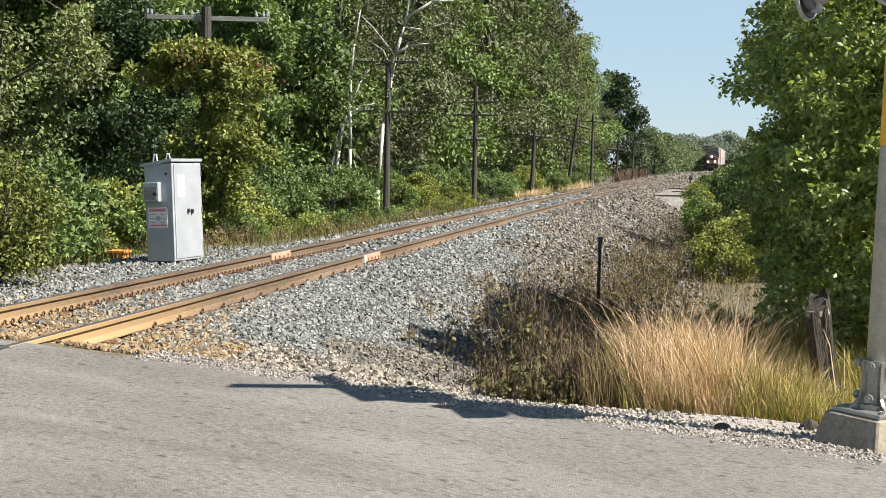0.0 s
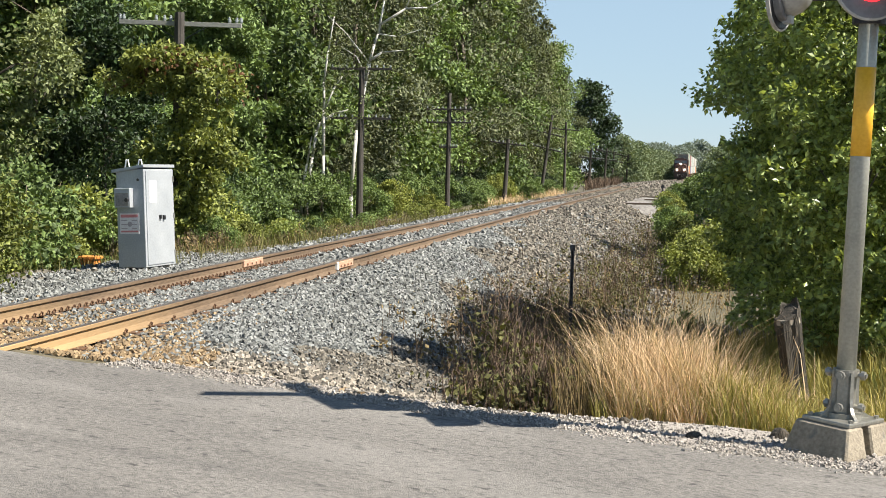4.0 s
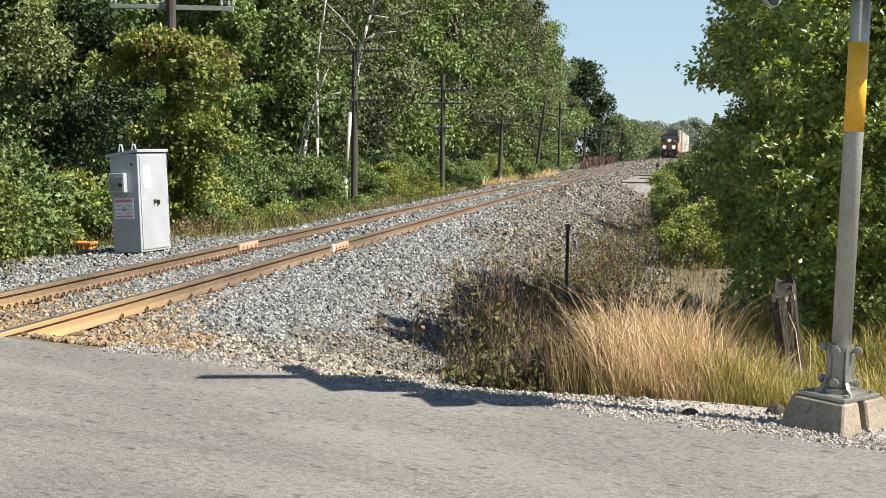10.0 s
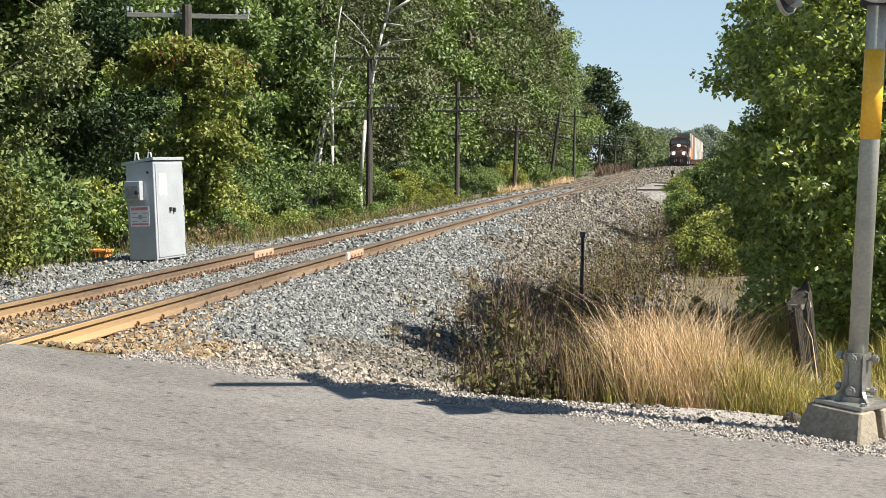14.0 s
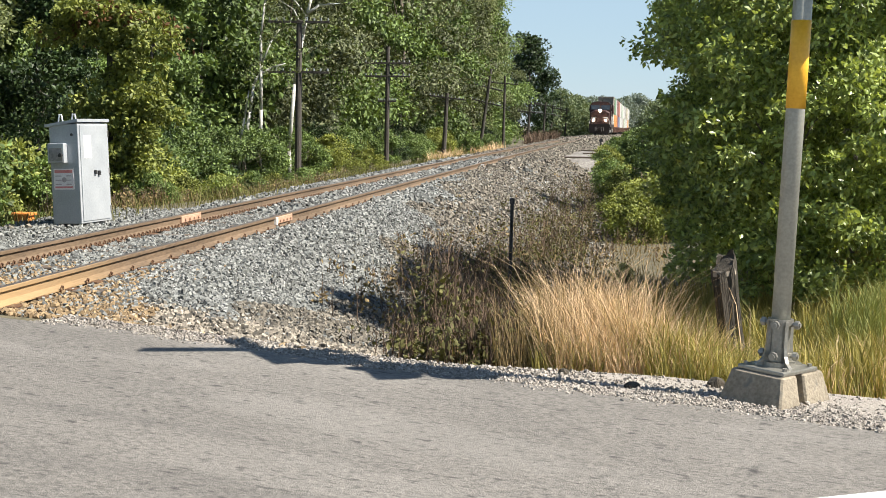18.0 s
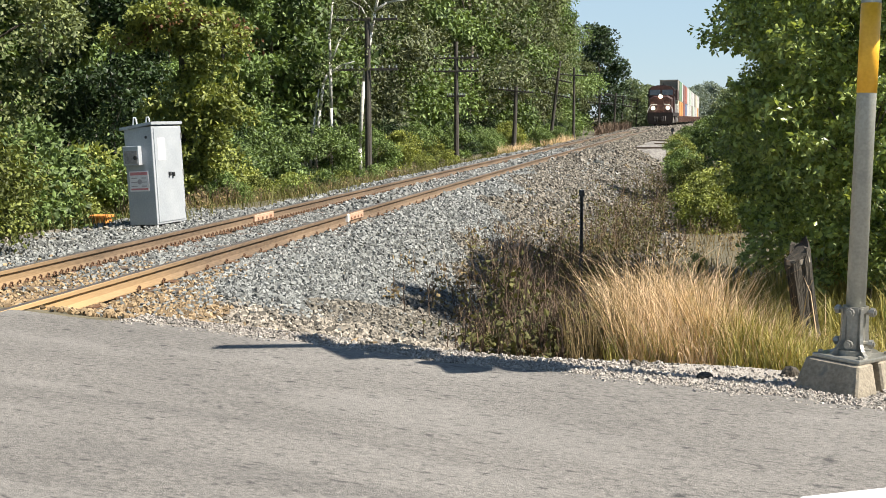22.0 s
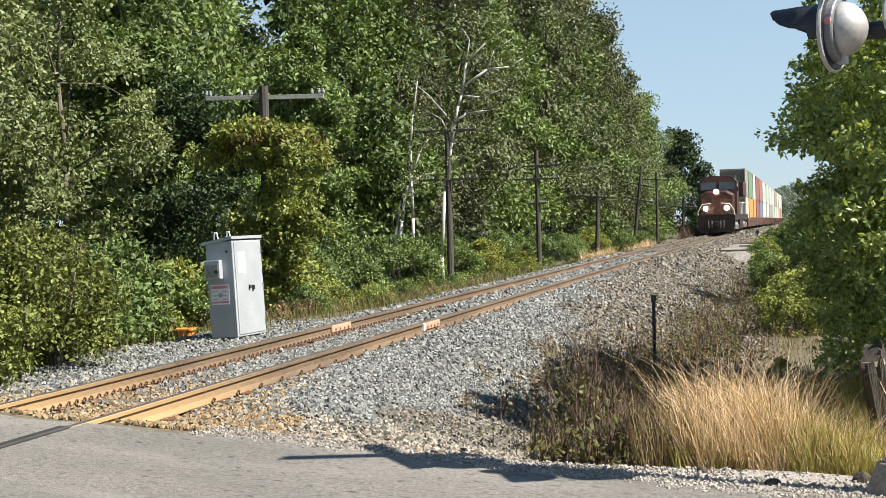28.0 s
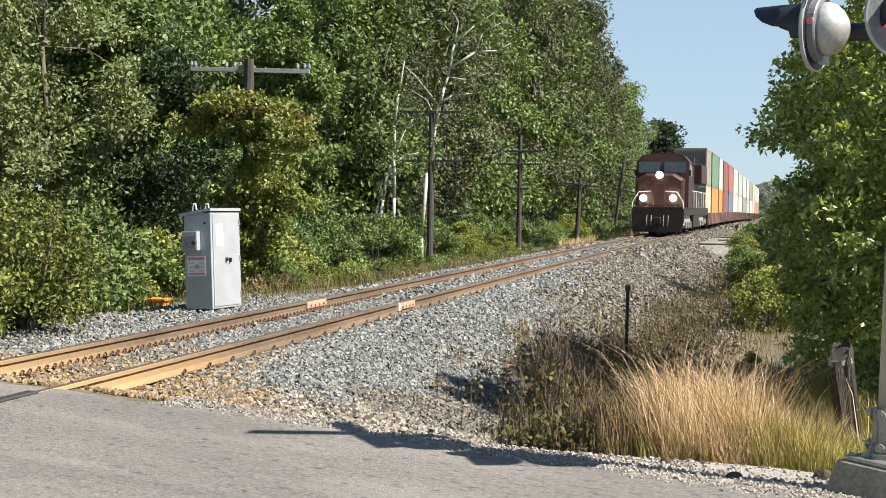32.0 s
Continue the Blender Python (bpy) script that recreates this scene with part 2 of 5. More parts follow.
LEAF_DARK = material("leaf_dark_green", (0.004, 0.008, 0.004), (0.095, 0.158, 0.057), 0.5, 0.5, bump=0, island=0.6, thing=0.2, through_light=0.18)
LEAF_YELLOW = material("leaf_yellow_green", (0.030, 0.046, 0.007), (0.523, 0.571, 0.147), 0.8, 0.55, bump=0, island=0.6, thing=0.25, through_light=0.22)
LEAF_GREY = material("leaf_grey_green", (0.017, 0.024, 0.010), (0.342, 0.377, 0.202), 0.5, 0.6, bump=0, island=0.6, thing=0.25, through_light=0.18)
LEAF_OLIVE = material("leaf_olive", (0.017, 0.025, 0.008), (0.305, 0.356, 0.152), 0.5, 0.55, bump=0, island=0.6, thing=0.25, through_light=0.2)
# sunlight put into the colour: brightened green so shaded near crowns look lit
LEAF_SUN_PAINTED = material("sun_painted_leaf", (0.022, 0.036, 0.010), (0.450, 0.545, 0.175), 0.6, 0.38, bump=0, island=0.75, thing=0.1, through_light=0.34, gloss=0.38)
LEAF_BROWN = material("leaf_autumn", (0.041, 0.049, 0.012), (0.348, 0.397, 0.100), 0.9, 0.5, bump=0, island=0.75, thing=0.2, through_light=0.2)
LEAF_RUST = material("leaf_rust", (0.060, 0.027, 0.012), (0.180, 0.090, 0.030), 0.9, 0.6, bump=0, island=0.7, through_light=0.2)
GRASS_DRY = material("dry_grass", (0.435, 0.295, 0.161), (0.812, 0.614, 0.416), 1.2, 0.7, bump=0, island=0.7, through_light=0.18)
WEED_OLIVE = material("withering_weed_leaf", (0.035, 0.034, 0.012), (0.150, 0.145, 0.048), 1.2, 0.7, bump=0, island=0.75, through_light=0.18)
FEATHER = material("feathery_green", (0.12, 0.15, 0.045), (0.36, 0.38, 0.13), 1.5, 0.7, bump=0, island=0.6, through_light=0.2)
GRASS_ROUGH = material("rough_grass", (0.05, 0.06, 0.016), (0.19, 0.175, 0.06), 1.2, 0.7, bump=0, island=0.7, through_light=0.2)
GRASS_GREEN = material("green_grass", (0.110, 0.117, 0.031), (0.474, 0.398, 0.128), 1.2, 0.65, bump=0, island=0.7, through_light=0.2)
WEED_LEAF = material("withered_leaf", (0.072, 0.049, 0.029), (0.319, 0.240, 0.116), 1.5, 0.8, bump=0, island=0.8, through_light=0.2)
WEED_DARK = material("dead_weed", (0.037, 0.023, 0.018), (0.202, 0.137, 0.085), 2, 0.85, bump=0, island=0.8)
LOCO_RED = material("locomotive_red_paint", (0.022, 0.008, 0.005), (0.055, 0.018, 0.012), 1.2, 0.5, bump=0.03, fine=14, spots=((0.05, 0.022, 0.016), 2.5, 0.62))
LOCO_DARK = material("locomotive_dark_frame", (0.009, 0.006, 0.005), (0.026, 0.015, 0.012), 3, 0.7)
LOCO_GREY = material("truck_grey", (0.16, 0.15, 0.14), (0.32, 0.30, 0.28), 4, 0.8)
WINDSHIELD = material("dark_window_glass", (0.03, 0.04, 0.05), (0.05, 0.06, 0.07), 3, 0.08, bump=0)
HEADLIGHT = glow("headlight_glow", (1.0, 0.85, 0.62), 13.0)
WELL_STEEL = material("well_car_brown", (0.09, 0.05, 0.04), (0.2, 0.12, 0.09), 2, 0.8)
SIGN_WHITE = material("sign_white", (0.66, 0.62, 0.62), (0.8, 0.77, 0.77), 8, 0.5, bump=0)
SIGN_RED = material("sign_faded_red", (0.52, 0.16, 0.17), (0.66, 0.27, 0.27), 14, 0.5, bump=0)
SIGN_GREY = material("sign_grey_text", (0.33, 0.28, 0.29), (0.46, 0.42, 0.42), 14, 0.5, bump=0)
ORANGE_BOX = material("orange_plastic", (0.55, 0.18, 0.035), (0.75, 0.30, 0.07), 8, 0.55)
# aerial haze painted into the leaf colour: paler greens for the distant trees
HAZE_TINTED_LEAF = material("haze_tinted_wood_leaf", (0.10, 0.14, 0.075), (0.21, 0.245, 0.14), 0.3, 0.8, bump=0, island=0.6, thing=0.2, through_light=0.25)

# same for the horizon: greyer blue leaves carry the haze
HAZE_BLUE_LEAF = material("haze_blue_horizon_leaf", (0.15, 0.19, 0.17), (0.26, 0.30, 0.27), 0.3, 0.8, bump=0, island=0.6, thing=0.2, through_light=0.25)

# ---- mesh helpers ----


def bare(name, verts, faces, mat, smooth=False):
    mesh = bpy.data.meshes.new(name)
    verts, faces = np.asarray(verts, float), np.asarray(faces, int)
    mesh.vertices.add(len(verts))
    mesh.vertices.foreach_set("co", verts.ravel())
    k = faces.shape[1]
    mesh.loops.add(faces.size)
    mesh.loops.foreach_set("vertex_index", faces.ravel())
    mesh.polygons.add(len(faces))
    mesh.polygons.foreach_set("loop_start", np.arange(len(faces)) * k)
    mesh.polygons.foreach_set("use_smooth", np.full(len(faces), smooth))
    mesh.update(calc_edges=True)
    mesh.validate()
    mesh.materials.append(mat)
    return mesh


def child(name, mesh, parent, label=""):
    ob = new(name, mesh)
    ob.parent = parent
    return tagged(ob, label)


def part(name, bm, mat, parent=None, label="", smooth=False):
    mesh = bpy.data.meshes.new(name)
    bm.to_mesh(mesh)
    bm.free()
    mesh.materials.append(mat)
    if smooth:
        for p in mesh.polygons:
            p.use_smooth = True
    return child(name, mesh, parent, label)


def thing(name, place, label, category, group="", turn=(0, 0, 0)):
    ob = new(name)
    ob.matrix_basis = pose(*place, *turn)
    return tagged(ob, label, category, group)


def box(bm, x0, x1, y0, y1, z0, z1, bevel=0.0, turn=None):
    made = bmesh.ops.create_cube(bm, size=1.0)["verts"]
    m = Matrix.Translation(((x0 + x1) / 2, (y0 + y1) / 2, (z0 + z1) / 2)) @ Matrix.Diagonal((x1 - x0, y1 - y0, z1 - z0, 1))
    bmesh.ops.transform(bm, matrix=(turn or Matrix()) @ m, verts=made)
    if bevel:
        edges = {e for v in made for e in v.link_edges}
        bmesh.ops.bevel(bm, geom=list(edges), offset=bevel, segments=2, affect="EDGES", profile=0.6)
    return bm


def tube(bm, a, b, r0, r1=None, n=12):
    a, b = Vector(a), Vector(b)
    r1 = r0 if r1 is None else r1
    made = bmesh.ops.create_cone(bm, cap_ends=True, segments=n, radius1=r0, radius2=r1, depth=(b - a).length)["verts"]
    m = Matrix.Translation((a + b) / 2) @ (b - a).to_track_quat("Z", "Y").to_matrix().to_4x4()
    bmesh.ops.transform(bm, matrix=m, verts=made)
    return bm


def fresh(*boxes, bevel=0.0):
    bm = bmesh.new()
    for b in boxes:
        box(bm, *b, bevel=bevel)
    return bm


def tubes(*runs, n=12):
    bm = bmesh.new()
    for r in runs:
        tube(bm, *r, n=n)
    return bm


def lathe(profile, n=20):
    """Turns rows of (radius, height) about z."""
    bm = bmesh.new()
    rings = []
    for r, z in profile:
        rings.append([bm.verts.new((r * math.cos(2 * math.pi * k / n), r * math.sin(2 * math.pi * k / n), z)) for k in range(n)])
    for low, high in zip(rings, rings[1:]):
        for k in range(n):
            bm.faces.new((low[k], low[(k + 1) % n], high[(k + 1) % n], high[k]))
    bm.faces.new(rings[0][::-1])
    bm.faces.new(rings[-1])
    return bm


def hoop(profile, n=24):
    """A closed outline of (radius, height) turned about z, open in the middle."""
    bm = bmesh.new()
    rings = [[bm.verts.new((r * math.cos(2 * math.pi * k / n), r * math.sin(2 * math.pi * k / n), z)) for k in range(n)] for r, z in profile]
    for low, high in zip(rings, rings[1:] + rings[:1]):
        for k in range(n):
            bm.faces.new((low[k], low[(k + 1) % n], high[(k + 1) % n], high[k]))
    return bm


# ---- plan of the ground ----


def smooth01(s):
    s = np.clip(s, 0, 1)
    return s * s * (3 - 2 * s)


def track_x(y):
    y = np.asarray(y, float)
    return 0.0125 * (np.sqrt(np.maximum(y - 48, 0) ** 2 + 400) - 20)


def track_z(y):
    y = np.asarray(y, float)
    return -0.006 * (np.sqrt(np.maximum(y - 120, 0) ** 2 + 900) - 30) * (1 - 0.5 * smooth01((y - 250) / 200))


def road_side(x, y):
    """Metres beyond the far edge of the road."""
    x, y = np.asarray(x, float), np.asarray(y, float)
    return (x - 3.3) * 0.28 + (y - 8.62) * 0.96 + 0.05 * np.sin(x * 1.7) + 0.03 * np.sin(x * 4.1 + 1)


def road_z(x):
    return -0.008 - 0.0235 * np.clip(np.abs(np.asarray(x, float)) - 1.0, 0, 6)


def ground_z(x, y):
    x, y = np.asarray(x, float), np.asarray(y, float)
    u = x - track_x(y)
    away = road_side(x, y)
    depth = 0.12 + 0.95 * smooth01((away - 0.2) / 7.0)
    right = depth * smooth01((u - 1.35) / 3.6)
    left = 0.12 * smooth01((-u - 1.4) / 1.5) + 1.15 * smooth01((-u - 3.7 + 1.5 * smooth01((y - 23) / 9)) / 5.0)
    z = track_z(y) - 0.21 - np.where(u > 0, right, left)
    z = z + 0.35 * smooth01((np.abs(u) - 9) / 14) + 0.6 * smooth01((u - 6.9) / 3.4) * smooth01((away - 1.2) / 2.5)
    bumps = 0.016 * (np.sin(x * 2.1 + y * 1.3) + np.sin(x * 3.7 - y * 2.9 + 2 * np.sin(y * 0.7)) + np.sin(x * 5.9 + y * 6.7 + 3 * np.sin(x * 1.1)))
    z = z + bumps * smooth01((np.abs(u) - 2.2) / 2) * (1 - smooth01((y - 22) / 6))
    road = smooth01((1.0 - away) / 0.9)
    return z * (1 - road) + (road_z(x) - 0.03) * road


def grid(xs, ys, z):
    gx, gy = np.meshgrid(xs, ys)
    verts = np.stack([gx, gy, z(gx, gy)], -1).reshape(-1, 3)
    i = np.arange(len(xs) * len(ys)).reshape(len(ys), len(xs))
    return verts, np.stack([i[:-1, :-1], i[:-1, 1:], i[1:, 1:], i[1:, :-1]], -1).reshape(-1, 4)


far = np.array([-3000.0, -1500, -700, -350, -180, -100])
xs = np.concatenate([far, np.arange(-60, -12, 3.0), np.arange(-12, 14, 0.3), np.arange(14, 60, 3.0), -far[::-1]])
ys = np.concatenate([far[:-1], np.arange(-100, -12, 8.0), np.arange(-12, 30, 0.3), np.arange(30, 120, 2.0), np.arange(120, 420, 10.0), [500, 700, 1200, 2000, 3000]])
ground = tagged(new("ground", bare("ground", *grid(xs, ys, ground_z), EARTH, True)), "bare brown earth and stony verge beside the track", "ground", kind="structure")

# road: one asphalt sheet with a ragged far edge, flush with the rails
along = np.concatenate([np.arange(-60, -6, 2.0), np.arange(-6, 16, 0.12), np.arange(16, 80, 2.0)])
across = np.concatenate([[0.0], np.arange(0.06, 1, 0.3), np.arange(1.2, 13, 1.2)])
verts = []
for row, d in enumerate(across):
    for s in along:
        x, y = 3.3 + 0.96 * s - 0.28 * d, 8.62 - 0.28 * s - 0.96 * d
        e = -0.05 * math.sin(x * 1.7) - 0.03 * math.sin(x * 4.1 + 1) + (0.05 * noise.noise((s * 3, 0, 0)) + 0.03 * noise.noise((s * 9, 3, 0)) if row < 2 else 0)
        z = float(road_z(x)) + 0.004 - (0.03 if row == 0 else 0)
        verts.append((x + 0.28 * e, y + 0.96 * e, z))
i = np.arange(len(verts)).reshape(len(across), len(along))
faces = np.stack([i[:-1, :-1], i[1:, :-1], i[1:, 1:], i[:-1, 1:]], -1).reshape(-1, 4)
road = tagged(new("road", bare("road", verts, faces, ASPHALT, True)), "worn grey asphalt road with dark tyre marks", "road", kind="structure")

# ---- track ----
TRACK_YS = np.concatenate([np.arange(-30, 60, 2.0), np.arange(60, 480, 6.0)])


def swept(name, profile, mat, parent, ys, shift=0.0, label="", smooth=False):
    """Sweeps a closed outline of (across, height) along the track."""
    n, verts = len(profile), []
    for y in ys:
        x, z = float(track_x(y)) + shift, float(track_z(y))
        verts += [(x + a, y, z + h) for a, h in profile]
    faces = [(r * n + k, r * n + (k + 1) % n, (r + 1) * n + (k + 1) % n, (r + 1) * n + k) for r in range(len(ys) - 1) for k in range(n)]
    mesh = bare(name, verts, faces, mat, smooth)
    return child(name, mesh, parent, label)


track = tagged(new("railway_track"), "single railway track with rusty rails on grey ballast", "railway track", kind="structure")
RAIL = [(-0.076, -0.175), (0.076, -0.175), (0.076, -0.163), (0.02, -0.145), (0.011, -0.125), (0.011, -0.05), (0.036, -0.04), (0.038, -0.006), (0.03, -0.002), (-0.03, -0.002), (-0.038, -0.006), (-0.036, -0.04), (-0.011, -0.05), (-0.011, -0.125), (-0.02, -0.145), (-0.076, -0.163)]
FACE = [(-0.029, -0.004), (0.029, -0.004), (0.031, 0.0), (0.02, 0.003), (-0.02, 0.003), (-0.031, 0.0)]
for side in (-0.754, 0.754):
    rail = swept("rail", RAIL, RAIL_RUST, track, TRACK_YS, side, "rusty steel rail")
    swept("running_face", FACE, RAIL_TOP, rail, TRACK_YS, side, "polished worn rail top")

TIE_PITCH = 0.59
tie_mesh = bpy.data.meshes.new("tie")
bm = fresh((-1.3, 1.3, -0.115, 0.115, -0.34, -0.185), bevel=0.012)
bm.to_mesh(tie_mesh)
bm.free()
tie_mesh.materials.append(TIE_WOOD)
plate_mesh = bpy.data.meshes.new("tie_plate")
bm = fresh((-0.17, 0.17, -0.09, 0.09, -0.187, -0.168), bevel=0.004)
bm.to_mesh(plate_mesh)
bm.free()
plate_mesh.materials.append(CLIP)
clip_mesh = bpy.data.meshes.new("rail_clip")
bm = bmesh.new()
last = None
for k in range(9):
    a = math.pi * (1.35 * k / 8 - 0.2)
    here = (0.085 + 0.012 * (k % 2), 0.028 * math.cos(a), -0.168 + 0.042 * max(math.sin(a), -0.1))
    if last:
        tube(bm, last, here, 0.009, n=5)
    last = here
bm.to_mesh(clip_mesh)
bm.free()
clip_mesh.materials.append(CLIP)
for k in range(150):
    y = 9.36 + TIE_PITCH * k
    x, z = float(track_x(y)), float(track_z(y))
    tie = child("tie", tie_mesh, track)
    tie.location = (x + 0.03 * math.sin(k * 2.7), y, z + 0.008 * math.sin(k * 1.9))
    if k < 75:
        for side in (-0.754, 0.754):
            plate = child("tie_plate", plate_mesh, track)
            plate.location = (x + side, y, z)
            for turn, dy in (((0, -0.15), (0, 0.14), (180, -0.15), (0, -0.02), (0, 0.29)) if side < 0 else ((180, -0.15), (180, 0.14), (0, -0.15))[: 2 if k < 4 else 3])[: 5 if k < 32 else 2]:
                clip = child("rail_clip", clip_mesh, track)
                clip.matrix_basis = pose(x + side, y + dy, z, 0, 0, turn)

# insulated joints, one on each rail, with the white painted end on the near one
for side, y, white in ((-0.754, 19.5, False), (0.754, 19.75, True)):
    bar = fresh((side - 0.05, side + 0.05, y - 0.45, y + 0.45, -0.13, -0.018), bevel=0.012)
    for k in range(4):
        tube(bar, (side - 0.07, y - 0.3 + 0.2 * k, -0.08), (side + 0.075, y - 0.3 + 0.2 * k, -0.08), 0.022, n=8)
    joint = part("joint_bar", bar, JOINT, track, "orange insulated joint bar with bolts")
    if white:
        part("painted_end", fresh((side - 0.054, side + 0.056, y - 0.50, y - 0.42, -0.14, -0.012), bevel=0.01), WHITE_PAINT, joint, "white painted end of a joint bar")

# ---- leaves, stones and blades in bulk ----


def leaf_cloud(rng, centres, spread, count, length, droop=0.35, flat=0.72):
    """count leaves round the centres, each a folded four-cornered blade."""
    pick = rng.integers(0, len(centres), count)
    shell = rng.normal(size=(count, 3))
    shell /= np.linalg.norm(shell, axis=1, keepdims=True)
    p = centres[pick] + shell * (spread[pick] * rng.uniform(0.25, 1.05, count) ** 0.6)[:, None] * (1, 1, flat)
    d = rng.normal(size=(count, 3)) + shell * 0.7 - np.array([0, 0, droop])
    d /= np.linalg.norm(d, axis=1, keepdims=True)
    n = rng.normal(size=(count, 3)) + np.array([0.25, -0.15, 0.9])
    s = np.cross(d, n)
    s /= np.linalg.norm(s, axis=1, keepdims=True)
    n = np.cross(s, d)
    size = (length * rng.uniform(0.6, 1.25, count))[:, None]
    a, tip = p, p + d * size
    mid = p + d * size * 0.45 - n * size * 0.07
    verts = np.stack([a, mid + s * size * 0.29, tip, mid - s * size * 0.29], 1).reshape(-1, 3)
    return verts, np.arange(count * 4).reshape(-1, 4)


STONE = np.array([(-1, -1, -1), (1, -1, -1), (1, 1, -1), (-1, 1, -1), (-1, -1, 1), (1, -1, 1), (1, 1, 1), (-1, 1, 1)], float)
STONE_FACES = np.array([(0, 3, 2, 1), (4, 5, 6, 7), (0, 1, 5, 4), (1, 2, 6, 5), (2, 3, 7, 6), (3, 0, 4, 7)])


def stones(rng, x, y, size, sink=0.25, height=ground_z):
    n = len(x)
    shape = STONE[None] * rng.uniform(0.55, 1.0, (n, 8, 3)) * (size * 0.5)[:, None, None] * rng.uniform(0.65, 1.15, (n, 1, 3))
    q = rng.normal(size=(n, 4))
    q /= np.linalg.norm(q, axis=1, keepdims=True)
    w, a, b, c = q.T
    turn = np.stack([1 - 2 * (b * b + c * c), 2 * (a * b - c * w), 2 * (a * c + b * w), 2 * (a * b + c * w), 1 - 2 * (a * a + c * c), 2 * (b * c - a * w), 2 * (a * c - b * w), 2 * (b * c + a * w), 1 - 2 * (a * a + b * b)], -1).reshape(n, 3, 3)
    shape = np.einsum("nij,nkj->nki", turn, shape)
    at = np.stack([x, y, height(x, y) + size * (sink + rng.uniform(-0.35, 0.4, n))], -1)
    return (shape + at[:, None]).reshape(-1, 3), (STONE_FACES[None] + 8 * np.arange(n)[:, None, None]).reshape(-1, 4)


def blades(rng, root, height, width, lean, bend=0.5, wind=0.0):
    """Grass blades: two leaning steps each, tapering to a point."""
    n = len(root)
    a = rng.uniform(0, 2 * np.pi, n)
    way = np.stack([np.cos(a), np.sin(a), 0 * a], -1) * (lean * rng.uniform(0.2, 1.0, n))[:, None] + np.array([-wind, -0.3 * wind, 0])
    b = rng.uniform(0, 2 * np.pi, n)
    side = np.stack([np.cos(b), np.sin(b), 0 * b], -1) * width[:, None] * 0.5
    up = np.array([0, 0, 1.0])
    h = height[:, None]
    one = root + up * h * 0.5 + way * h * 0.3
    two = root + up * h * 0.85 + way * h * (0.3 + bend)
    tip = root + up * h * 1.0 + way * h * (0.55 + 1.3 * bend)
    verts = np.stack([root - side, root + side, one + side * 0.85, one - side * 0.85, two + side * 0.5, two - side * 0.5, tip + side * 0.1, tip - side * 0.1], 1).reshape(-1, 3)
    k = 8 * np.arange(n)[:, None]
    faces = np.stack([k + (0, 1, 2, 3), k + (3, 2, 4, 5), k + (5, 4, 6, 7)], 1).reshape(-1, 4)
    return verts, faces


def scatter(rng, x0, x1, y0, y1, n):
    """n places between the two offsets from the track's middle and the two distances."""
    y = rng.uniform(y0, y1, n)
    return rng.uniform(x0, x1, n) + track_x(y), y


# ---- ballast ----
rng = np.random.default_rng(3)
beds = []
for x0, x1, y0, y1, n, s in ((-0.66, 0.66, 8.8, 22, 12000, 0.043), (-4.3, -0.86, 8.8, 24, 17000, 0.05), (0.86, 4.3, 8.4, 16, 30000, 0.042), (0.86, 4.2, 16, 26, 16000, 0.053),
                             (-0.66, 0.66, 22, 45, 5000, 0.075), (-2.35, -0.86, 24, 50, 5000, 0.08), (0.86, 3.2, 26, 45, 8000, 0.085),
                             (-0.66, 0.66, 45, 100, 4000, 0.11), (-2.0, -0.86, 50, 110, 3500, 0.12), (0.86, 3.2, 45, 110, 9000, 0.13), (4.1, 5.7, 10.5, 26, 12000, 0.058), (3.2, 6.0, 26, 60, 9000, 0.09), (3.2, 6.5, 60, 130, 5000, 0.15), (-2.4, 3.6, 110, 240, 6000, 0.2)):
    x, y = scatter(rng, x0, x1, y0, y1, n)
    keep = road_side(x, y) > 0.22 + 0.25 * rng.random(n)
    beds.append((x[keep], y[keep], s * rng.uniform(0.6, 1.3, keep.sum())))
x, y, s = (np.concatenate(v) for v in zip(*beds))
u, away = x - track_x(y), road_side(x, y)
wander = 0.35 * np.sin(y * 0.9) + 0.25 * np.sin(y * 2.3 + u)
rusty = ((away < 2.4 + 1.0 * rng.normal(size=len(x)) + 0.6 * (np.abs(u) < 1.3)) & (u < 2.0 + wander) | (away < 0.75 + 0.25 * rng.normal(size=len(x)))) & (rng.random(len(x)) < 0.9)
old = ~rusty & (((u > 3.1 + wander - 0.1 * np.maximum(y - 17, 0)) & (u > 0.9) & (rng.random(len(x)) < 0.9)) | (y > 60))
tan = ~rusty & (away < 2.3 + 0.5 * rng.normal(size=len(x)) + 2 * wander) & (u > 1.9)
old &= ~tan
for name, mask, mat, label in (("dusty_ballast", tan, TAN_BALLAST, "dusty tan and grey ballast stones near the road"), ("ballast", ~rusty & ~old & ~tan, BALLAST, "clean blue-grey crushed stone ballast along the track"), ("rusty_ballast", rusty, RUST_BALLAST, "rust-stained ochre ballast stones beside the crossing"), ("old_ballast", old, OLD_BALLAST, "weathered brownish ballast stones on the bank")):
    tagged(new(name, bare(name, *stones(rng, x[mask], y[mask], s[mask]), mat)), label, "ballast", kind="stuff")

n = 260
rx, ry = rng.normal(-4.6, 0.5, n), rng.normal(18.2, 1.1, n)
tagged(new("rubble", bare("rubble", *stones(rng, rx, ry, rng.uniform(0.04, 0.12, n)), OLD_BALLAST)), "heap of broken stones beside the cabinet", "rubble", kind="stuff")

